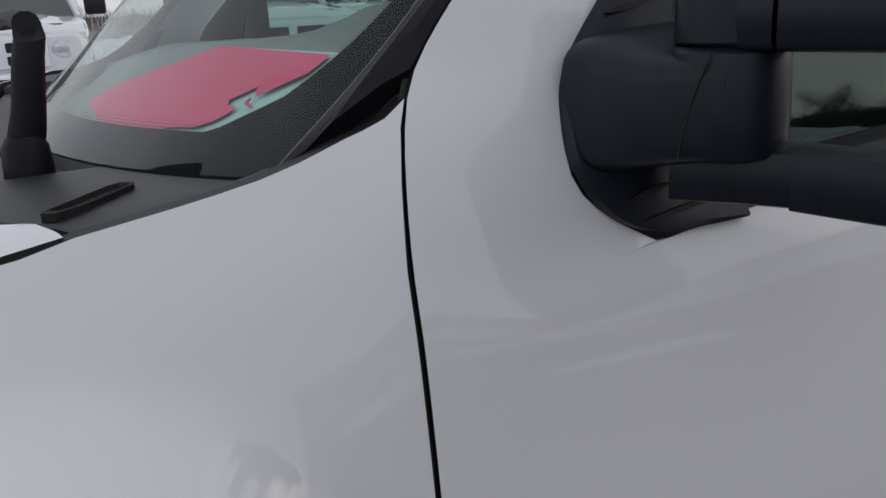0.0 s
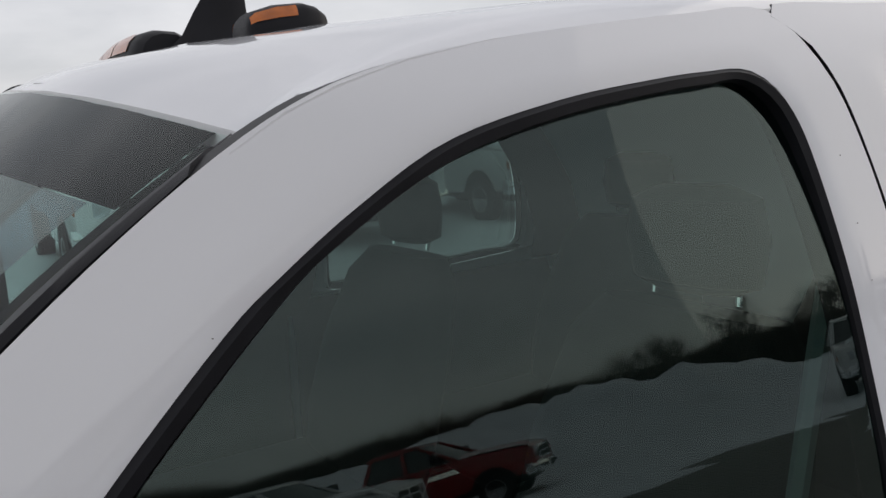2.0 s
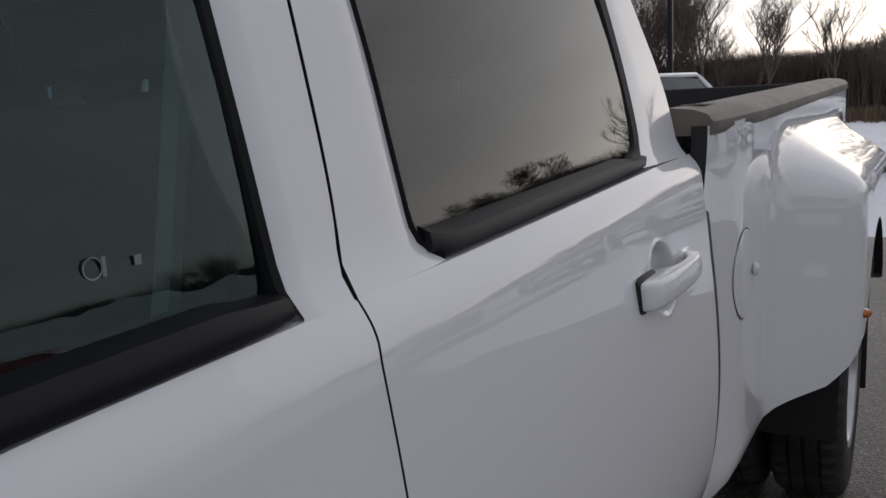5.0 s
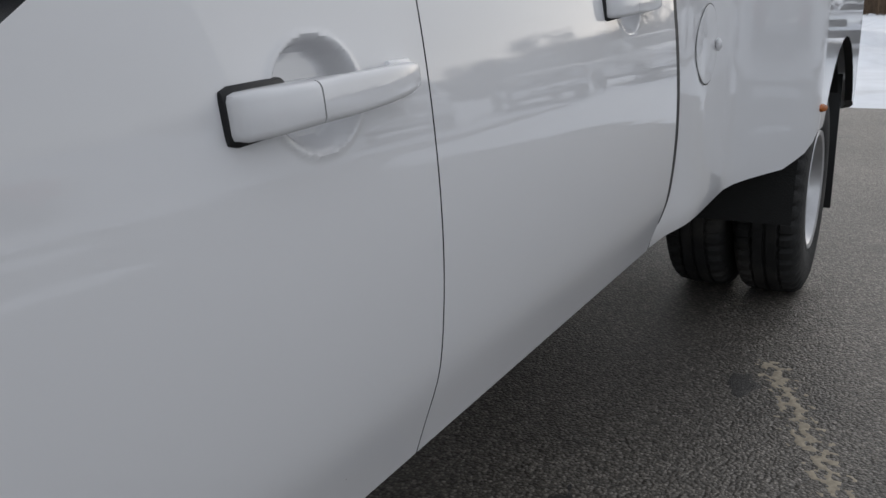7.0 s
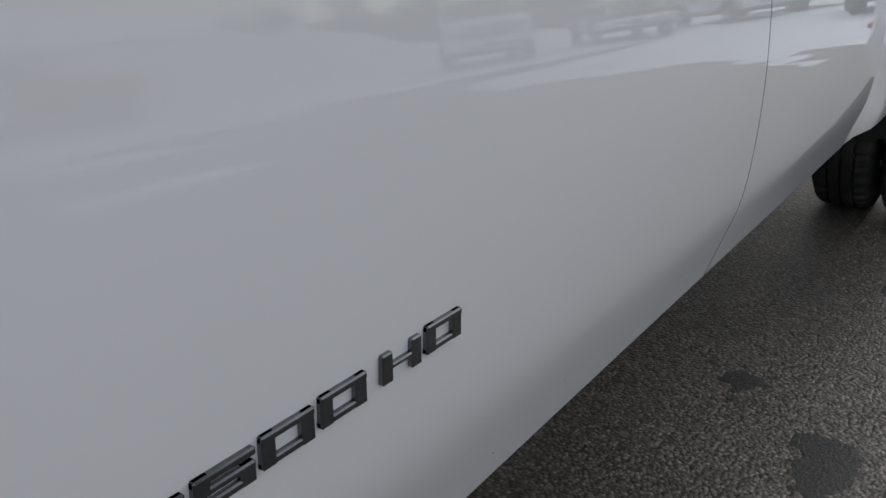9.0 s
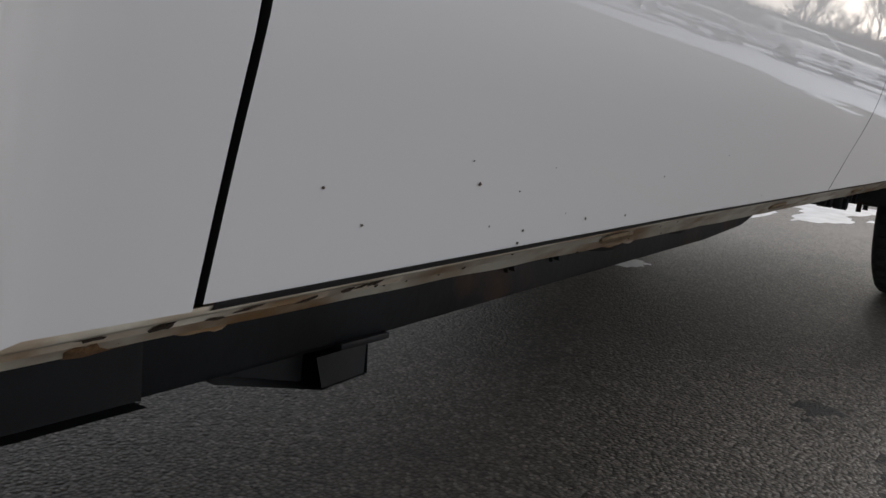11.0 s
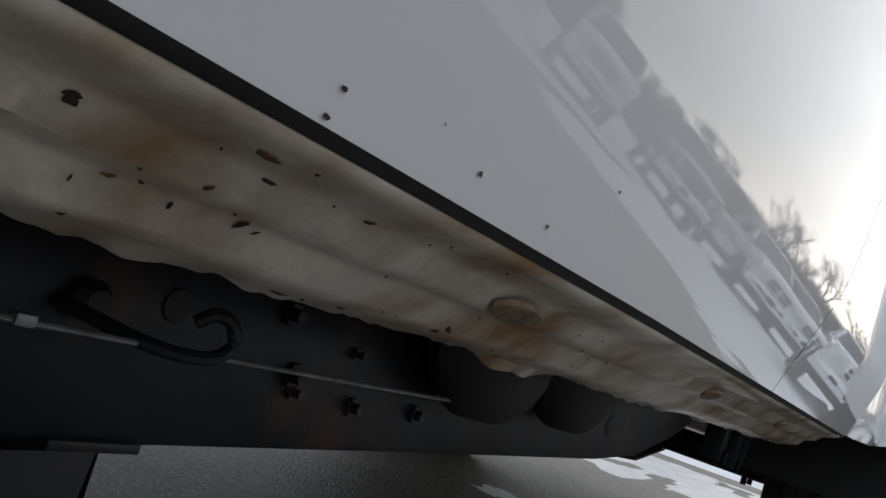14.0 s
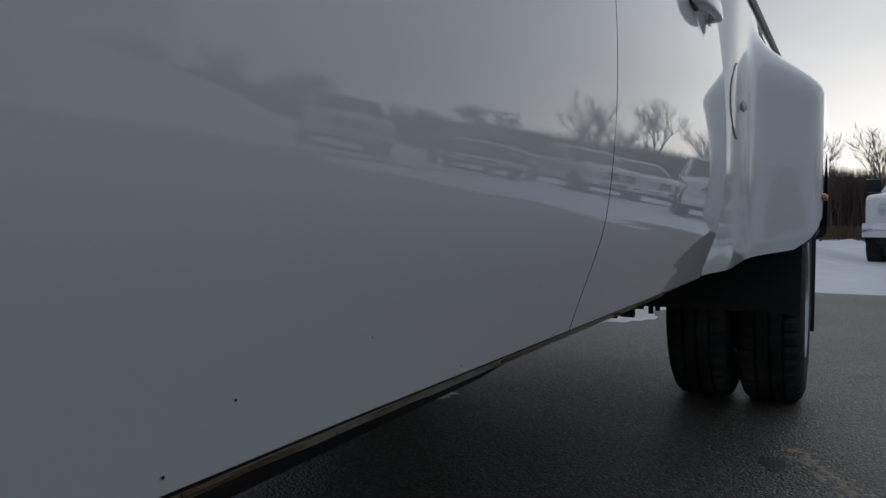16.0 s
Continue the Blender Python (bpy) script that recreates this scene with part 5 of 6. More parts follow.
# ---- under the cab: frame rails, floor, cable, springs
def rail(mir):
    bm = bmesh.new()
    rings = []
    for x, zb, zt in ((-1.4, 0.34, 0.52), (-0.6, 0.335, 0.52), (0.10, 0.333, 0.515), (0.50, 0.337, 0.515), (1.0, 0.351, 0.520), (1.70, 0.368, 0.535), (1.95, 0.385, 0.55), (2.2, 0.44, 0.60), (2.5, 0.53, 0.69), (3.0, 0.62, 0.76), (4.6, 0.62, 0.76)):
        rings.append([(x, 0.41, zb), (x, 0.405, zb + 0.008), (x, 0.405, zt - 0.008), (x, 0.41, zt), (x, 0.49, zt), (x, 0.49, zb)])
    loft(bm, rings)
    if mir:
        mirrored(bm, W)
    return part("frame_rail", bm, FRAME, truck, "black painted frame rail with rust")


near_rail = rail(False)
rail(True)
bm = bmesh.new()   # overlapping joint plate
sheet(bm, [[(x, 0.4035, 0.335), (x, 0.4035, 0.512)] for x in (0.02, 0.15, 0.235)] + [[(0.242, 0.405, 0.333), (0.242, 0.405, 0.512)]])
sheet(bm, [[(0.10, 0.400, 0.328), (0.245, 0.400, 0.328)], [(0.10, 0.45, 0.326), (0.245, 0.45, 0.326)]])
part("rail_splice", bm, FRAME, near_rail)
bm = bmesh.new()   # hanging bracket
rows = [[(0.32, 0.40, 0.333), (0.47, 0.395, 0.294), (0.545, 0.395, 0.298), (0.548, 0.40, 0.336)], [(0.32, 0.55, 0.333), (0.47, 0.55, 0.30), (0.545, 0.55, 0.30), (0.548, 0.55, 0.336)]]
g = sheet(bm, rows)
sheet(bm, [[(0.462, 0.400, 0.333), (0.545, 0.400, 0.335)], [(0.470, 0.396, 0.296), (0.540, 0.396, 0.299)]])
sheet(bm, [[(0.34, 0.42, 0.333), (0.46, 0.42, 0.333)], [(0.455, 0.42, 0.30), (0.46, 0.42, 0.30)]])
bmesh.ops.solidify(bm, geom=bm.faces[:], thickness=0.004)
part("cross_bracket", bm, FRAME, near_rail)
bm = bmesh.new()
box(bm, 0.50, 0.585, 0.398, 0.43, 0.3345, 0.3425, 0.001)
part("pad", bm, FRAME, near_rail)
for x, z, r in ((0.712, 0.477, 0.012), (0.742, 0.420, 0.013), (0.748, 0.404, 0.008), (0.853, 0.398, 0.011), (0.985, 0.401, 0.011), (0.55, 0.50, 0.008), (1.12, 0.418, 0.010), (0.83, 0.455, 0.007), (0.20, 0.44, 0.012)):
    bm = bmesh.new()
    lathe(bm, [(0, -0.016), (r * 0.6, -0.016), (r * 0.62, -0.006), (r, -0.006), (r * 1.1, 0.0)], 6, "y", (x, 0.405, z))
    part("bolt", bm, FRAME, near_rail)
for x, z, r in ((0.576, 0.458, 0.014), (0.08, 0.47, 0.028), (1.72, 0.44, 0.022)):
    bm = bmesh.new()
    lathe(bm, [(0, -0.0012), (r, -0.0012), (r * 1.08, 0.0)], 20, "y", (x, 0.404, z))
    part("rail_hole", bm, RUBBER_AND_SHADE, near_rail)
bm = bmesh.new()
tube(bm, cr([(-1.0, 0.35, 0.43), (0.02, 0.345, 0.437), (0.36, 0.34, 0.432), (0.7, 0.345, 0.432), (1.10, 0.36, 0.433)], 40), 0.0024, 8)
part("brake_cable", bm, CABLE, truck, "thin galvanised brake cable below the cab")
for x in (0.352, 0.40):
    bm = bmesh.new()
    box(bm, x, x + 0.014, 0.3345, 0.3450, 0.4290, 0.4370, 0.001)
    part("cable_clip", bm, CABLE, truck)
bm = bmesh.new()
tube(bm, cr([(0.47, 0.40, 0.442), (0.50, 0.34, 0.433), (0.545, 0.325, 0.432), (0.565, 0.322, 0.445), (0.560, 0.325, 0.462), (0.545, 0.33, 0.464), (0.535, 0.335, 0.455)], 30), 0.0055, 8)
part("cable_hook", bm, FRAME, truck)
bm = bmesh.new()
lathe(bm, [(0.0, -0.02), (0.010, -0.02), (0.016, -0.012), (0.016, 0.0)], 16, "y", (0.49, 0.405, 0.447))
part("grommet", bm, FRAME, near_rail)
for x in (1.06, 1.36):   # body mounts
    bm = bmesh.new()
    rings = [[(x + 0.14 * math.sqrt(1 - 0.85 * u * u) * math.cos(a), 0.36 + 0.06 * math.sqrt(1 - 0.85 * u * u) * math.sin(a), 0.50 - 0.085 * u + 0.02 * (x - 1)) for a in [2 * math.pi * k / 16 for k in range(16)]] for u in (0, 0.25, 0.6, 0.9, 1.0)]
    loft(bm, rings)
    part("body_mount", bm, RUBBER_AND_SHADE, near_rail)
bm = bmesh.new()
box(bm, -0.3, 2.1, 0.16, W - 0.16, 0.575, 0.60)
part("cab_floor", bm, FRAME, truck)
bm = bmesh.new()
tube(bm, [(-0.6, 1.1, 0.45), (1.5, 1.05, 0.42), (3.6, 1.0, 0.42)], 0.045, 12)
part("drive_shaft", bm, FRAME, truck)
bm = bmesh.new()
tube(bm, [(AX, 0.12, 0.40), (AX, W - 0.12, 0.40)], 0.055, 12)
rings = [[(AX + 0.16 * r * math.cos(a), 1.0 + o, 0.40 + 0.16 * r * math.sin(a)) for a in [2 * math.pi * k / 20 for k in range(20)]] for o, r in ((-0.2, 0.4), (-0.1, 0.9), (0, 1), (0.1, 0.9), (0.2, 0.4))]
loft(bm, rings)
part("rear_axle", bm, FRAME, truck)
for mir in (False, True):
    bm = bmesh.new()
    for k in range(6):
        L = 0.78 - 0.11 * k
        rings = []
        for i in range(13):
            u = -1 + 2 * i / 12
            x, z = AX + L * u, 0.50 - 0.018 * k + 0.10 * (u * L / 0.78) ** 2
            rings.append([(x, 0.42, z - 0.007), (x, 0.42, z + 0.007), (x, 0.485, z + 0.007), (x, 0.485, z - 0.007)])
        loft(bm, rings)
    box(bm, 2.86, 2.98, 0.41, 0.50, 0.50, 0.66, 0.01)
    for dx in (-0.07, 0.07):
        tube(bm, [(AX + dx, 0.455, 0.32), (AX + dx, 0.455, 0.54)], 0.011, 6)
    part("leaf_spring", mirrored(bm, W) if mir else bm, FRAME, truck, "black leaf spring pack")
bm = bmesh.new()
tube(bm, cr([(0.2, 1.45, 0.42), (1.6, 1.45, 0.42), (2.8, 1.46, 0.44), (3.3, 1.46, 0.62), (4.2, 1.5, 0.6)], 24), 0.05, 10)
rings = [[(x, 1.42 + 0.13 * r * math.cos(a), 0.43 + 0.09 * r * math.sin(a)) for a in [2 * math.pi * k / 16 for k in range(16)]] for x, r in ((1.7, 0.4), (1.75, 1), (2.5, 1), (2.55, 0.4))]
loft(bm, rings)
part("exhaust", bm, FRAME, truck)
bm = bmesh.new()
box(bm, 1.2, 2.4, 0.52, 0.85, 0.42, 0.62, 0.05)
part("fuel_tank", bm, FRAME, truck)
bm = bmesh.new()
box(bm, -0.5, 0.7, 0.75, 1.3, 0.36, 0.6, 0.06)
part("gearbox", bm, FRAME, truck)
for x, l in ((2.85, 0.05), (2.99, 0.035), (2.62, 0.03)):   # hanging ends and brackets ahead of the axle
    bm = bmesh.new()
    box(bm, x - 0.03, x + 0.03, 0.36, 0.42, 0.44 - l, 0.53, 0.008)
    lathe(bm, [(0, -0.02), (0.02, -0.02), (0.02, 0.02), (0, 0.02)], 10, "y", (x, 0.37, 0.455 - l))
    part("shackle", bm, FRAME, truck)

# ---- inside the cab
bm = bmesh.new()
rows = []
for k in range(25):
    u = 0.05 + 0.9 * k / 24
    a = Vector(ws_point(u, 0.02))
    hump = 0.06 * math.exp(-((u - 0.27) / 0.11) ** 2)
    bed = lambda x: min(1.335 + 0.45 * (x - 0.023) + 0.10 * (min(a.y, 0.8) - 0.403), 1.345) - 0.008
    front_edge = a + Vector((0.02, 0, -0.03))
    far_side = smooth01((a.y - 0.75) / 0.5)
    rows.append([front_edge] + [Vector((x, a.y, (bed(x) + lift * hump) * (1 - far_side) + far_side * (1.285 + 0.25 * min(x, 0.06)))) for x, lift in ((-0.10, 0.0), (-0.03, 0.0), (0.06, 0.0), (0.13, 0.1), (0.20, 0.7), (0.27, 0.8))]
                + [(0.33, a.y, 1.20 + hump * 0.5), (0.36, a.y, 1.08), (0.34, a.y, 0.80)])
sheet(bm, rows)
dash = part("dashboard", bm, DASH, truck, "grey vinyl dashboard")


def seat(x, y, w):
    bm = bmesh.new()
    rings = []
    for s, dx, hw, th in ((0, 0.0, 0.9, 0.085), (0.25, 0.03, 1.0, 0.09), (0.6, 0.09, 1.0, 0.08), (0.9, 0.15, 0.88, 0.06), (1.0, 0.175, 0.7, 0.03)):
        z = 0.86 + 0.55 * s
        rings.append([(x + dx + th * math.copysign(abs(math.cos(a)) ** 0.7, math.cos(a)), y + w * hw * math.copysign(abs(math.sin(a)) ** 0.5, math.sin(a)), z) for a in [2 * math.pi * k / 20 for k in range(20)]])
    loft(bm, rings)
    box(bm, x - 0.50, x + 0.06, y - w, y + w, 0.78, 0.92, 0.05, 3)
    st = part("seat", bm, CLOTH, truck, "dark cloth seat")
    bm = bmesh.new()
    rings = []
    for z, s in ((1.435, 0.6), (1.45, 0.9), (1.52, 1.0), (1.58, 0.9), (1.60, 0.5)):
        rings.append([(x + 0.19 + 0.05 * s * math.cos(a), y + 0.135 * s * math.copysign(abs(math.sin(a)) ** 0.6, math.sin(a)), z) for a in [2 * math.pi * k / 20 for k in range(20)]])
    loft(bm, rings)
    part("headrest", bm, CLOTH, st)
    for d in (-0.085, 0.085):
        bm = bmesh.new()
        tube(bm, [(x + 0.188, y + d, 1.420), (x + 0.19, y + d, 1.434)], 0.005, 8)
        part("headrest_post", bm, CHROME, st)


seat(1.09, 0.54, 0.26)
seat(1.09, 1.46, 0.26)
seat(1.86, 0.55, 0.30)
seat(1.86, 1.45, 0.30)
bm = bmesh.new()
lathe(bm, [(0.175 + 0.014 * math.cos(a), 0.014 * math.sin(a)) for a in [2 * math.pi * k / 10 for k in range(11)]], 36, "z")
bmesh.ops.create_cone(bm, segments=16, radius1=0.07, radius2=0.06, depth=0.04, cap_ends=True)
box(bm, -0.17, 0.17, -0.02, 0.02, -0.012, 0.008)
bmesh.ops.transform(bm, matrix=Matrix.Translation((0.56, 0.54, 1.03)) @ Matrix.Rotation(radians(-62), 4, "Y"), verts=bm.verts)
part("steering_wheel", bm, TRIM, truck, "black steering wheel")
bm = bmesh.new()
sheet(bm, [[tuple(Vector(roof_point(u, x)) + Vector((0.01, 0, -0.03))) for u in US[2:-2]] for x in (0.48, 0.7, 1.0, 1.4, 1.78)])
part("headliner", bm, HEADLINER, truck)
for mir in (False, True):
    bm = bmesh.new()
    for a, b in ((0.05, 1.09), (1.12, 2.08)):
        sheet(bm, [[(a + (b - a) * i / 10, side(a + (b - a) * i / 10, z) + o, z) for i in range(11)] for z, o in ((0.6, 0.06), (0.9, 0.09), (1.1, 0.09), (1.2, 0.06), (1.235, 0.03))])
    sheet(bm, [[(xb(z) + dx, lean(0, z) + 0.055, z) for dx in (-0.06, 0.0, 0.06)] for z in (1.2, 1.35, 1.5, 1.65, 1.78)])
    sheet(bm, [[(xc(z) - dx, lean(0, z) + 0.05, z) for dx in (0.0, 0.1, 0.2)] for z in (1.25, 1.35, 1.5, 1.65, 1.78)])
    part("inner_trim", mirrored(bm, W) if mir else bm, CLOTH, truck)
bm = bmesh.new()
tube(bm, [(1.13, 0.18, 1.70), (1.10, 0.20, 1.45), (1.06, 0.22, 1.15)], 0.012, 6)
part("seat_belt", bm, DASH, truck)

# pink card on a clipboard, lying on the dashboard
clip = thing("clipboard", "pale clipboard lying on the dashboard", "clipboard")
P = lambda x, y: Vector((x, y, 1.335 + 0.45 * (x - 0.023) + 0.10 * (y - 0.403)))
bm = bmesh.new()
q = [(-0.125, 0.345), (-0.092, 0.292), (-0.020, 0.268), (0.036, 0.280), (0.048, 0.305), (-0.002, 0.535), (-0.016, 0.592), (-0.140, 0.700), (-0.175, 0.690), (-0.160, 0.480)]
f = bm.faces.new([bm.verts.new(P(x, y)) for x, y in q])
bmesh.ops.solidify(bm, geom=[f], thickness=0.003)
part("board", bm, CARD_BACK, clip)
for x, y in ((-0.004, 0.528), (0.0222, 0.403)):
    bm = bmesh.new()
    lathe(bm, [(0.0, 0.0006), (0.0030, 0.0006)], 10, "z", tuple(P(x, y) + Vector((0, 0, 0.002))))
    part("hole", bm, RUBBER_AND_SHADE, clip)
card = thing("pink_card", "torn bright pink card lying on the clipboard", "card")
bm = bmesh.new()
q = [(-0.018, 0.584), (0.038, 0.299), (0.022, 0.289), (0.006, 0.281), (-0.008, 0.308), (-0.018, 0.323), (-0.030, 0.330), (-0.042, 0.334), (-0.052, 0.338), (-0.058, 0.341), (-0.062, 0.325), (-0.058, 0.305), (-0.068, 0.300), (-0.082, 0.303), (-0.098, 0.318), (-0.112, 0.355), (-0.136, 0.395), (-0.162, 0.470), (-0.176, 0.560), (-0.180, 0.680), (-0.140, 0.690)]
f = bm.faces.new([bm.verts.new(P(x, y) + Vector((0, 0, 0.004))) for x, y in q])
bmesh.ops.solidify(bm, geom=[f], thickness=0.0008)
bmesh.ops.triangulate(bm, faces=[g for g in bm.faces if len(g.verts) > 4])
part("sheet", bm, PINK, card)
bm = bmesh.new()
up = lambda x, y, h: P(x, y) + Vector((0, 0, h))
sheet(bm, [[up(-0.040, 0.300, 0.005), up(0.006, 0.281, 0.005)], [up(-0.034, 0.312, 0.010), up(0.004, 0.296, 0.012)], [up(-0.026, 0.326, 0.006), up(0.004, 0.308, 0.006)]])
part("torn_flap", bm, PINK, card)
bm = bmesh.new()
tube(bm, [up(-0.044, 0.306, 0.004), up(-0.050, 0.296, 0.005), up(-0.048, 0.280, 0.003)], [0.0012, 0.002, 0.0008], 5)
part("torn_shred", bm, PINK, card)

# ---- the truck's front end
bm = bmesh.new()
loft(bm, [[(-1.40 - 0.03 * math.sin(math.pi * k / 12), 0.06 + 1.88 * k / 12, z) for z in (0.66, 1.09)] + [(-1.34, 0.06 + 1.88 * k / 12, z) for z in (1.09, 0.66)] for k in range(13)])
part("grille", bm, TRIM, truck, "dark front grille panel")
bm = bmesh.new()
loft(bm, [[(-1.46 - 0.06 * math.sin(math.pi * k / 12) + dx, 0.0 + 2.0 * k / 12, z) for dx, z in ((0, 0.48), (-0.03, 0.54), (-0.03, 0.62), (0, 0.67), (0.12, 0.67), (0.12, 0.48))] for k in range(13)])
part("front_bumper", bm, CHROME, truck, "chrome front bumper")

# ---- the other parked pickups
CAR_TY = tyre_mesh(0.40, 0.26, 30)
CAR_RI = rim_mesh(0.40, 0.26, 0.06)


def sect(x, w, zb, zt, r=0.12, n=5):
    """A rounded cross-section of a car body at x."""
    pts = []
    for cx, cz, a0 in ((w - r, zt - r, 0), (-w + r, zt - r, 90), (-w + r * 0.6, zb + r * 0.6, 180), (w - r * 0.6, zb + r * 0.6, 270)):
        rr = r if a0 < 180 else r * 0.6
        for k in range(n):
            a = radians(a0 + 90 * k / (n - 1))
            pts.append((x, cx + rr * math.cos(a), cz + rr * math.sin(a)))
    return pts


def other_pickup(name, paint, label, group, snowy=True, suv=False):
    """A full-size pickup, nose at -x, standing on z = 0."""
    car = thing(name, label, "pickup truck" if not suv else "suv", group=group)
    bm = bmesh.new()
    loft(bm, [sect(0.06, 0.86, 0.62, 1.14, 0.10), sect(0.12, 0.93, 0.58, 1.20, 0.12), sect(0.5, 0.98, 0.55, 1.25, 0.12), sect(1.3, 1.0, 0.52, 1.30, 0.10), sect(1.75, 1.0, 0.50, 1.32, 0.06), sect(3.7, 1.0, 0.50, 1.34, 0.06), sect(3.75, 0.985, 0.52, 1.30, 0.05), sect(5.7, 0.985, 0.55, 1.32, 0.05)])
    part("body", bm, paint, car)
    bm = bmesh.new()
    rows = []
    for x, z0, cr_ in ((0.10, 1.17, 0.02), (0.25, 1.24, 0.035), (0.7, 1.285, 0.05), (1.25, 1.325, 0.055), (1.62, 1.345, 0.05)):
        rows.append([(x, -0.93 + 1.86 * k / 16, z0 + cr_ * math.sin(math.pi * k / 16) + (0.02 if 4 <= k <= 12 else 0)) for k in range(17)])
    sheet(bm, rows)
    flange(bm, [v for v in bm.verts if abs(v.co.x - 0.10) < 1e-4], (0, 0, -0.08))
    part("hood", bm, paint, car)
    tail = 5.2 if suv else 3.72
    bm = bmesh.new()
    loft(bm, [sect(2.40, 0.74, 1.86, 1.90, 0.02), sect(2.5, 0.78, 1.84, 1.94, 0.05), sect(3.0, 0.80, 1.84, 1.97, 0.06), sect(tail - 0.25, 0.79, 1.84, 1.95, 0.05), sect(tail - 0.1, 0.77, 1.84, 1.92, 0.03)])
    part("roof", bm, paint, car)
    for s in (-1, 1):
        for a, b in (((1.66, 0.93, 1.33), (2.45, 0.76, 1.87)), ((2.75, 0.99, 1.33), (2.80, 0.79, 1.86)), ((tail, 0.97, 1.33), (tail - 0.2, 0.77, 1.88))):
            bm = bmesh.new()
            tube(bm, [(a[0], s * a[1], a[2]), (b[0], s * b[1], b[2])], [0.05, 0.04], 6)
            part("pillar", bm, paint, car)
    bm = bmesh.new()
    sheet(bm, [[(1.60 + 0.09 * abs(k / 4 - 1) ** 2, -0.90 + 1.8 * k / 8, 1.335) for k in range(9)], [(2.42 + 0.06 * abs(k / 4 - 1) ** 2, -0.74 + 1.48 * k / 8, 1.885) for k in range(9)]])
    part("windshield", bm, GLASS_CAR, car)
    bm = bmesh.new()
    for s in (-1, 1):
        sheet(bm, [[(1.75, s * 0.95, 1.34), (tail, s * 0.96, 1.34)], [(2.48, s * 0.765, 1.86), (tail - 0.2, s * 0.77, 1.86)]])
    sheet(bm, [[(tail, -0.95, 1.34), (tail, 0.95, 1.34)], [(tail - 0.2, -0.77, 1.87), (tail - 0.2, 0.77, 1.87)]])
    part("side_glass", bm, GLASS_CAR, car)
    bm = bmesh.new()
    box(bm, 0.02, 0.10, -0.50, 0.50, 0.80, 1.14, 0.03)
    gr = part("grille_surround", bm, CHROME if not snowy else paint, car)
    for s in (-1, 1):
        for z0, z1 in ((0.84, 0.95), (0.985, 1.10)):
            bm = bmesh.new()
            box(bm, 0.005, 0.05, min(s * 0.05, s * 0.44), max(s * 0.05, s * 0.44), z0, z1, 0.02)
            part("grille_opening", bm, LINER, gr)
        bm = bmesh.new()
        rings = []
        for x, r in ((0.04, 0.6), (0.05, 0.9), (0.10, 1.0), (0.22, 0.8)):
            rings.append([(x + 0.06 * (abs(math.cos(a)) if math.cos(a) * s > 0 else 0), s * 0.70 + 0.19 * r * math.cos(a), 1.0 + 0.12 * r * math.sin(a)) for a in [2 * math.pi * k / 14 for k in range(14)]])
        loft(bm, rings)
        part("headlamp", bm, LENS, car)
        bm = bmesh.new()
        box(bm, 0.14, 0.22, min(s * 0.87, s * 0.955), max(s * 0.87, s * 0.955), 0.93, 1.06, 0.02)
        part("turn_lamp", bm, AMBER, car)
        bm = bmesh.new()
        box(bm, 1.95, 2.08, min(s * 1.02, s * 1.30), max(s * 1.02, s * 1.30), 1.36, 1.62, 0.04)
        part("side_mirror", bm, MIRROR_PLASTIC, car)
    bm = bmesh.new()
    loft(bm, [[(-0.05 + 0.22 * abs(y) ** 3 + dx, y, z) for dx, z in ((0.0, 0.52), (-0.03, 0.60), (-0.03, 0.70), (0.0, 0.76), (0.10, 0.76), (0.12, 0.52))] for y in (-0.99, -0.9, -0.6, -0.3, 0, 0.3, 0.6, 0.9, 0.99)])
    bp = part("front_bumper", bm, CHROME, car)
    bm = bmesh.new()
    box(bm, -0.10, -0.075, -0.16, 0.16, 0.58, 0.70, 0.005)
    part("plate_bracket", bm, LINER, bp)
    for s in (-1, 1):
        bm = bmesh.new()
        box(bm, -0.075, -0.03, min(s * 0.36, s * 0.56), max(s * 0.36, s * 0.56), 0.61, 0.68, 0.015)
        part("fog_lamp", bm, LINER, bp)
    bm = bmesh.new()
    box(bm, 0.3, 5.5, -0.8, 0.8, 0.38, 0.56, 0.05)
    part("chassis", bm, FRAME, car)
    for x in (0.98, 4.55):
        for s in (-1, 1):
            w = new("wheel", CAR_TY)
            w.parent, w.location, w.rotation_euler = car, (x, s * 0.89, 0.40), (0, x, radians(180 if s > 0 else 0))
            r = new("rim", CAR_RI)
            r.parent = w
            bm = bmesh.new()
            n = 14
            sheet(bm, [[(x + q * math.cos(math.pi * k / n), s * (1.002 + dy), 0.42 + q * math.sin(math.pi * k / n)) for k in range(n + 1)] for q, dy in ((0.44, 0.004), (0.50, 0.004))])
            sheet(bm, [[(x + q * math.cos(math.pi * k / n), s * 1.004, 0.42 + q * math.sin(math.pi * k / n)) for k in range(n + 1)] for q in (0.0, 0.45)])
            part("wheel_arch", bm, LINER, car)
    if snowy:
        bm = bmesh.new()
        rows = []
        for i in range(9):
            x = 0.35 + 1.1 * i / 8
            rows.append([(x, -0.7 + 1.4 * k / 12, 1.30 + 0.055 * (x - 0.1) + 0.035 * max(0, noise.noise(Vector((x * 3, k * 0.5, 3)))) - 0.03 * (1 if k in (0, 12) or i in (0, 8) else 0)) for k in range(13)])
        sheet(bm, rows)
        part("snow_on_hood", bm, SNOW, car)
    return car


def stand(x, y, nose):
    """A pose on the ground at which the nose, at -x, points in that heading (degrees from +x towards +y)."""
    return pose(x, y, 0, 0, 0, nose + 180)


GROUP = "pickups parked in the lot"
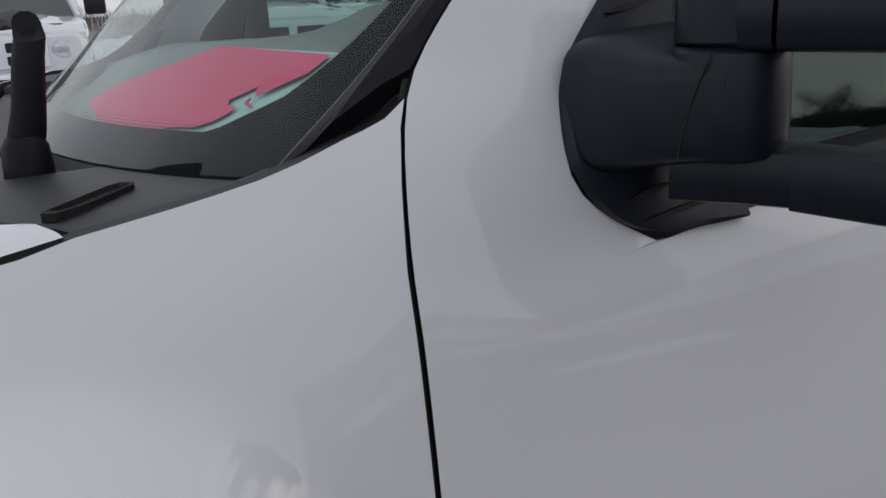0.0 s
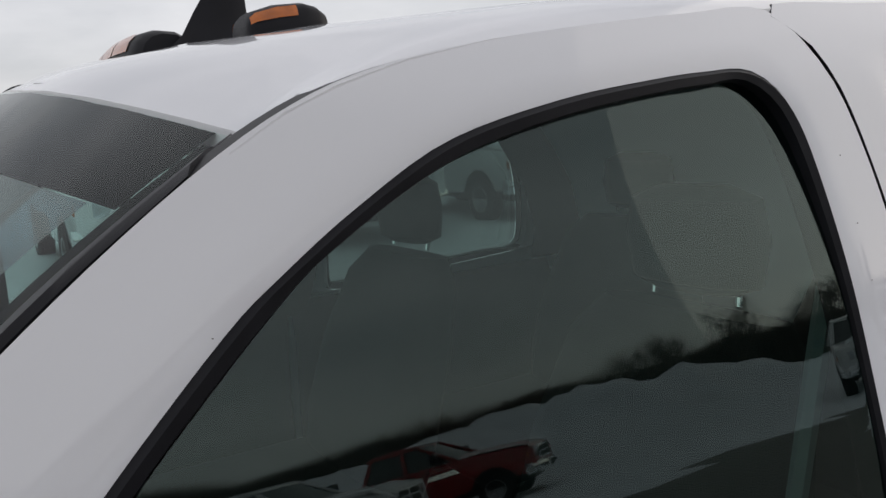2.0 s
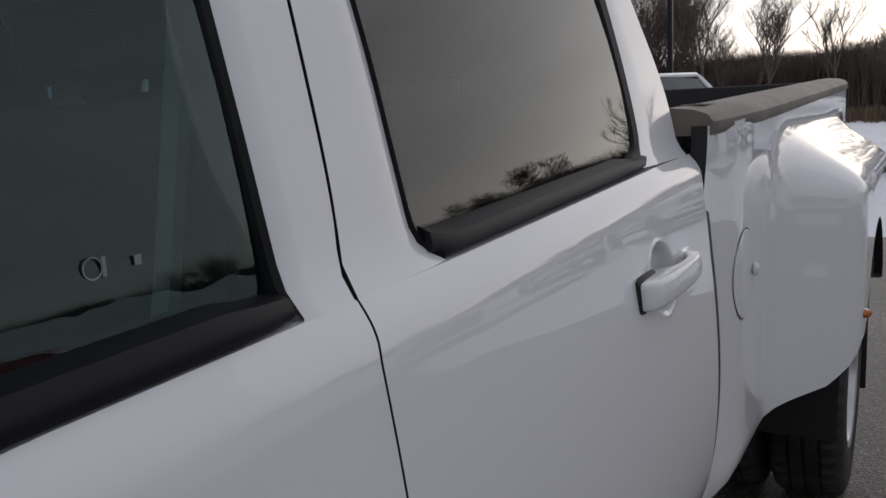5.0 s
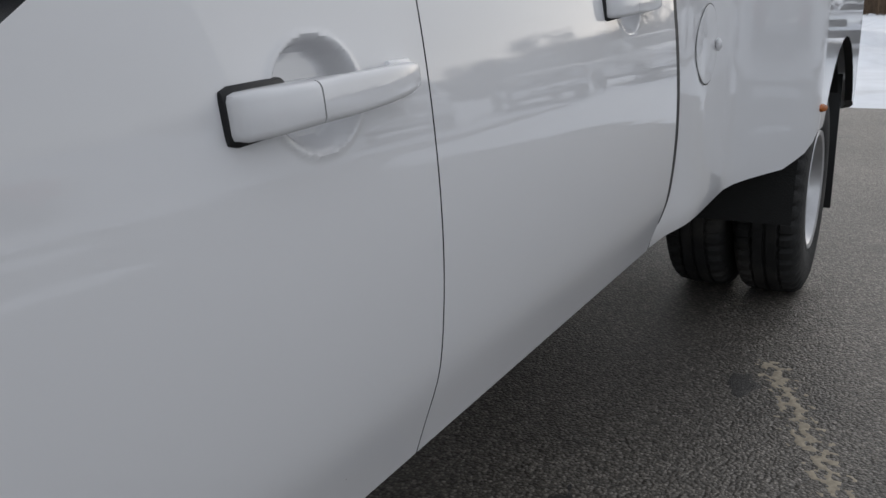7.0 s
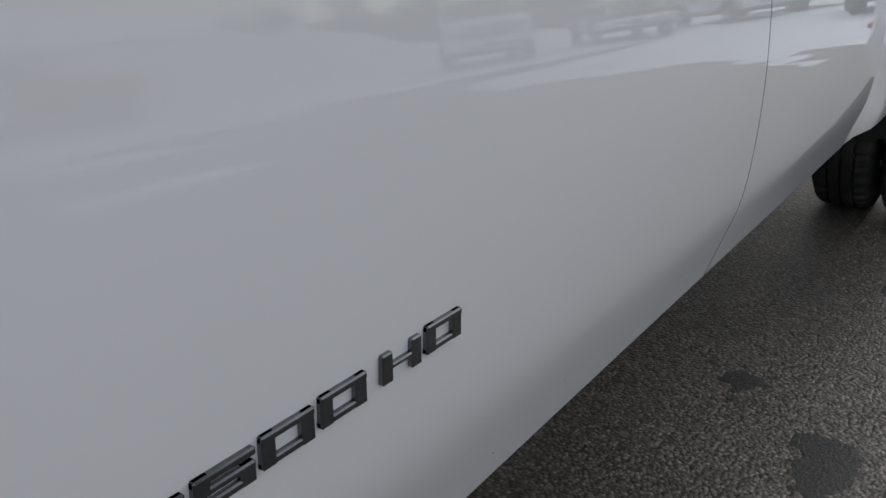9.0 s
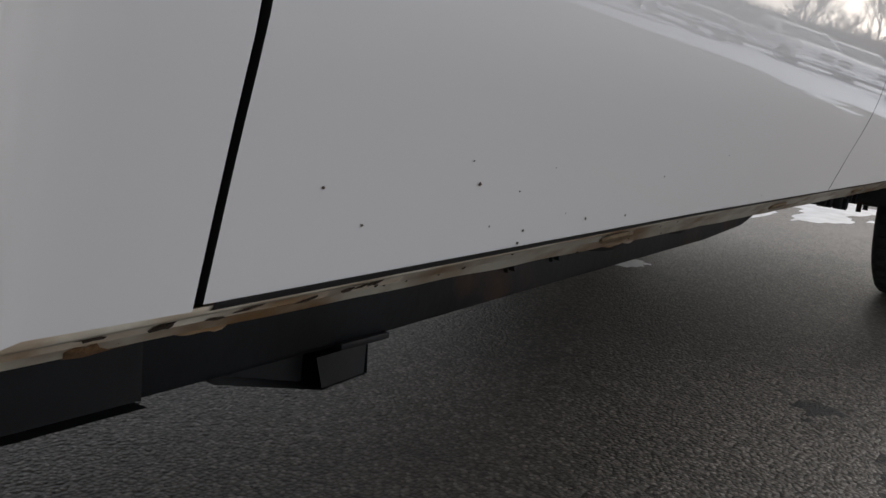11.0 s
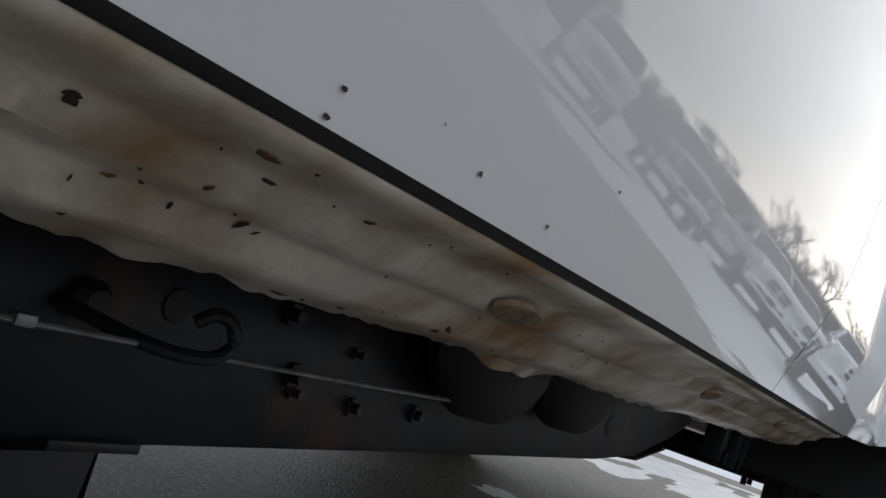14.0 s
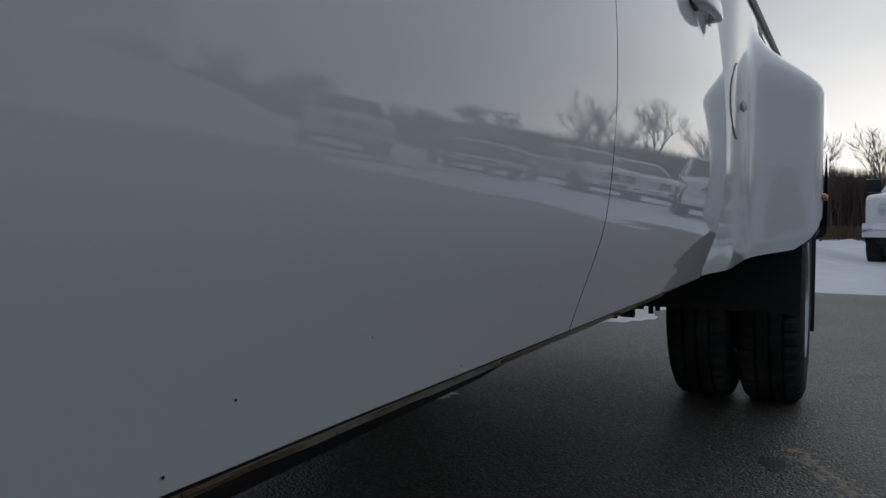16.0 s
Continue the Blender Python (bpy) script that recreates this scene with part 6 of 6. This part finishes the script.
white = other_pickup("parked_pickup", PAINT, "white pickup with a chrome bumper parked on snow", GROUP)
white.matrix_basis = stand(2.55, 10.2, -90)
for x, y, a in ((-0.8, 10.4, -90), (5.9, 10.3, -89), (9.2, 10.6, -91), (12.6, 10.6, -90), (-4.2, 10.4, -90), (6.4, -12.7, 48), (15.4, -9.5, 143), (22.5, -5.3, 140), (25.7, -4.5, 140)):
    copy_thing(white, stand(x, y, a))
grey = other_pickup("parked_pickup", PAINT_GREY, "dark grey pickup with a snowy hood parked on snow", GROUP)
grey.matrix_basis = stand(19.5, -7.9, 146)
red = other_pickup("parked_pickup", PAINT_RED, "red pickup parked by a snow bank", GROUP, snowy=False)
red.matrix_basis = stand(10.3, -14.2, 46)
suv = other_pickup("parked_suv", PAINT_SILVER, "silver suv parked in the row", GROUP, snowy=False, suv=True)
suv.matrix_basis = stand(3.7, -11.5, 48)
copy_thing(white, stand(16.0, -1.5, 168))
copy_thing(white, stand(15.0, 2.7, 218))

# ---- snow
def snow(name, label, x0, x1, y0, y1, step, depth, fn, mat_=None, seed=0.0):
    """An uneven sheet of snow lying where fn is above zero, thick as depth."""
    nx, ny = int((x1 - x0) / step), int((y1 - y0) / step)
    vs, idx, fs = [], {}, []
    h = np.zeros((nx + 1, ny + 1))
    for i in range(nx + 1):
        for j in range(ny + 1):
            h[i, j] = fn(x0 + i * step, y0 + j * step)
    for i in range(nx):
        for j in range(ny):
            q = ((i, j), (i + 1, j), (i + 1, j + 1), (i, j + 1))
            if max(h[a] for a in q) <= 0:
                continue
            f = []
            for a in q:
                if a not in idx:
                    idx[a] = len(vs)
                    vs.append((x0 + a[0] * step, y0 + a[1] * step, -0.004 if h[a] <= 0 else min(h[a], 1) * depth + max(h[a] - 1, 0)))
                f.append(idx[a])
            fs.append(f)
    me = bpy.data.meshes.new(name)
    me.from_pydata(vs, [], fs)
    me.materials.append(mat_ or SNOW)
    me.shade_smooth()
    return tagged(new(name, me), label, "snow", kind="stuff")


def nz(x, y, s, k=0.0):
    return noise.noise(Vector((x * s, y * s, k))) + 0.5 * noise.noise(Vector((x * s * 2.3, y * s * 2.3, k + 5)))


snow("snow_cover", "trodden snow along the far side of the lane", -30, 70, -45, -4.5, 0.5, 0.10,
     lambda x, y: 0.8 * smooth01((-9.4 + 0.22 * min(max(x - 10, 0), 20) - y) / 0.8) + 0.5 * nz(x, y, 0.5) - 0.15 + 1.9 * smooth01((-14.5 - y) / 5) * math.exp(-((x - 16) / 9) ** 2) * (1 + 0.3 * nz(x, y, 0.4, 2)) + 0.5 * smooth01((-16 - y) / 4))
snow("snow_cover", "trodden snow under the opposite row of trucks", -25, 26, 6.0, 45, 0.5, 0.09,
     lambda x, y: 0.9 * smooth01((y - 6.6) / 0.8) + 0.5 * nz(x, y, 0.5, 7) - 0.15)
snow("snow_cover", "snow field beyond the end of the lane", 8.0, 75, -6.6, 6.5, 0.4, 0.09,
     lambda x, y: 0.9 * smooth01((x - 9.6) / 1.2) + 0.6 * nz(x, y, 0.5, 9) - 0.2 + 0.6 * math.exp(-((x - 17.5) / 2.5) ** 2 - ((y - 0.9) / 1.6) ** 2))
snow("slush_patch", "thin streaked slush on the asphalt", 5.3, 9.0, -0.2, 5.0, 0.07, 0.012,
     lambda x, y: 0.75 * nz(x * 0.7, y * 2.4, 1.6, 3) + 0.55 * smooth01((x - 5.4) / 1.0) - 0.20 - 1.2 * smooth01((1.3 - y) / 1.0), ICE)
snow("pale_streak", "thin pale streak on the asphalt", 1.7, 2.92, -0.62, -0.08, 0.008, 0.0015,
     lambda x, y: 0.8 * nz(x, y, 42, 1) + 0.28 - 8 * abs((y + 0.237) - 0.38 * (x - 2.65)) - 0.25 * smooth01((2.1 - x) / 0.3), STREAK)
for sx, sy, rx, ry, sd_ in ((1.85, 0.135, 0.13, 0.065, 1), (1.6, -0.11, 0.17, 0.11, 2), (2.7, -0.1, 0.13, 0.06, 3), (3.4, -0.9, 0.2, 0.12, 4)):
    snow("wet_stain", "dark wet stain on the asphalt", sx - 2 * rx, sx + 2 * rx, sy - 2 * ry, sy + 2 * ry, 0.012, 0.0012,
         lambda x, y: 0.75 - math.hypot((x - sx) / rx, (y - sy) / ry) + 0.5 * nz(x, y, 12, sd_), WET)
snow("paint_mark", "small white mark on the asphalt", 3.0, 3.22, 1.12, 1.3, 0.01, 0.0015, lambda x, y: 0.9 - 12 * math.hypot((x - 3.11) * 0.6, y - 1.21) + 0.5 * nz(x, y, 15, 8), WHITE)

# ---- bare trees
def tree_mesh(seed, height, spread=0.55, levels=5):
    rs = random.Random(seed)
    bm_t, bm_b = bmesh.new(), bmesh.new()

    def grow(p, d, length, rad, level):
        bm = bm_t if level < 2 else bm_b
        n = 4 if level < 2 else 3
        pts, cur, dirn = [p], p, d
        segs = 4 if level < 2 else 3
        for i in range(segs):
            dirn = (dirn + Vector((rs.uniform(-1, 1), rs.uniform(-1, 1), rs.uniform(-0.3, 0.8))) * 0.17).normalized()
            cur = cur + dirn * length / segs
            pts.append(cur)
        end = max(rad * (0.5 if level else 0.55), 0.006)
        tube(bm, pts, [rad + (end - rad) * i / segs for i in range(segs + 1)], n, False)
        if level >= levels:
            return
        for k in range((5, 4, 4, 4, 3, 3)[min(level, 5)]):
            t = rs.uniform(0.35, 1.0) if level else rs.uniform(0.4, 1.0)
            i = min(int(t * segs), segs - 1)
            q = pts[i].lerp(pts[i + 1], t * segs - i)
            a = rs.uniform(0, 2 * math.pi)
            side_ = Vector((math.cos(a), math.sin(a), rs.uniform(0.0, 0.8)))
            grow(q, (dirn * (1 - spread) + side_ * spread).normalized(), length * rs.uniform(0.5, 0.75), max(rad * 0.5, 0.007), level + 1)

    grow(Vector((0, 0, -0.1)), Vector((0, 0, 1)), height * 0.42, height * 0.013, 0)
    return finish(bm_t, "trunk", [BARK]), finish(bm_b, "crown", [BARK])


protos = [tree_mesh(21, 11, 0.38), tree_mesh(22, 13, 0.34), tree_mesh(23, 9, 0.6), tree_mesh(24, 10, 0.65), tree_mesh(25, 9, 0.72, 6)]
rs = random.Random(8)


def plant(x, y, k, s):
    t = thing("tree", "bare winter tree at the edge of the lot", "tree", (x, y, 0), "bare trees round the lot")
    t.rotation_euler, t.scale = (0, 0, rs.uniform(0, 6.28)), (s, s, s * rs.uniform(0.9, 1.15))
    for nm, me in zip(("trunk", "crown"), protos[k]):
        o = new(nm, me)
        o.parent = t


for i in range(44):   # beyond the tail of the truck
    plant(rs.uniform(50, 72), -20 + 62 * (i + rs.random()) / 44, rs.randrange(2), rs.uniform(0.45, 0.75))
for i in range(46):   # far wood seen over the roof
    a, d = radians(53.5 + 24 * (i + rs.random()) / 46), rs.uniform(60, 74)
    plant(d * math.sin(a), d * math.cos(a), rs.randrange(2), rs.uniform(0.70, 0.92))
plant(52.7, 46, 3, 1.25), plant(54.0, 47.5, 2, 1.15)
plant(47, 10.2, 1, 0.70), plant(46, 15.5, 0, 0.85), plant(44, 6.5, 0, 0.62), plant(40, 0.6, 0, 0.42)
for i in range(40):   # across the lane
    plant(-34 + 125 * (i + rs.random()) / 40, rs.uniform(-50, -40), 2 + rs.randrange(2), rs.uniform(0.45, 0.65))
for x, y, k, s in ((49.5, -21.5, 4, 0.85), (52.5, -19.5, 4, 0.75), (47.0, -24.5, 4, 0.70), (57.6, -16.8, 1, 0.78), (58.8, -12.2, 0, 0.95), (45, -39.5, 2, 1.0), (52, -38, 3, 0.9), (41, -41, 3, 0.85), (48.5, -41, 2, 0.95), (55, -40, 3, 0.95), (58.5, -42, 2, 1.0), (34, -40, 3, 0.75), (38, -38, 3, 0.7), (27, -38, 3, 0.55)):
    plant(x, y, k, s)
for i in range(12):
    plant(-30 + 80 * (i + rs.random()) / 12, rs.uniform(55, 75), rs.randrange(4), rs.uniform(0.45, 0.7))


def brush(name, label, n, place, hmin, hmax, material, seed):
    """A thicket of thin upright stems."""
    rs_ = random.Random(seed)
    vs, fs = [], []
    for _ in range(n):
        x, y = place(rs_)
        h = (hmin + (hmax - hmin) * (0.5 + 0.5 * max(-1, min(1, 1.3 * nz(x, y, 0.09, seed))))) * (1 - 0.45 * rs_.random() ** 2)
        w = rs_.uniform(0.006, 0.016) * (1 + h / 3)
        a = rs_.uniform(0, math.pi)
        dx, dy = math.cos(a) * w, math.sin(a) * w
        lx, ly = rs_.uniform(-0.25, 0.25) * h, rs_.uniform(-0.25, 0.25) * h
        b = len(vs)
        tx, ty = rs_.uniform(-0.16, 0.16) * h, rs_.uniform(-0.16, 0.16) * h
        vs += [(x - dx, y - dy, 0), (x + dx, y + dy, 0), (x + lx * 0.5 + dx * 0.8, y + ly * 0.5 + dy * 0.8, h * 0.55), (x + lx * 0.5 - dx * 0.8, y + ly * 0.5 - dy * 0.8, h * 0.55), (x + lx, y + ly, h), (x + lx + tx, y + ly + ty, h * 0.97), (x + lx - ty, y + ly + tx, h * 0.92)]
        fs += [(b, b + 1, b + 2, b + 3), (b + 3, b + 2, b + 4), (b + 3, b + 2, b + 5), (b + 3, b + 2, b + 6)]
    me = bpy.data.meshes.new(name)
    me.from_pydata(vs, [], fs)
    me.materials.append(material)
    return tagged(new(name, me), label, "brush", kind="stuff")


brush("thicket", "dense bare thicket behind the snow", 110000, lambda r: (r.uniform(-45, 110), r.uniform(-58, -42)), 2.8, 5.4, WOODS, 1)
brush("thicket", "dense bare thicket beyond the lot", 80000, lambda r: (r.uniform(56, 78), r.uniform(-32, 46)), 2.5, 6.0, WOODS, 2)
brush("dry_grass", "tan dry grass along the edge of the lot", 30000, lambda r: (r.uniform(44, 54), r.uniform(-26, 40)), 0.4, 1.3, BRUSH, 3)
brush("thicket", "low far thicket", 7000, lambda r: (r.uniform(-60, 70), r.uniform(70, 90)), 1.0, 3.2, WOODS, 4)

# ---- lot lamp
lamp = thing("lot_lamp", "dark square pole lamp over the lot", "street lamp", (25.83, 6.41, 0))
bm = bmesh.new()
loft(bm, [[(s * a, s * b, z) for a, b in ((1, 1), (-1, 1), (-1, -1), (1, -1))] for z, s in ((0, 0.075), (7.05, 0.06))])
part("pole", bm, TRIM, lamp)
bm = bmesh.new()
box(bm, -0.26, 0.26, -0.42, 0.42, 7.03, 7.17, 0.02)
part("lamp_head", bm, TRIM, lamp)
bm = bmesh.new()
box(bm, -0.22, 0.22, -0.22, 0.22, 0, 0.5, 0.03)
part("footing", bm, SNOW, lamp)
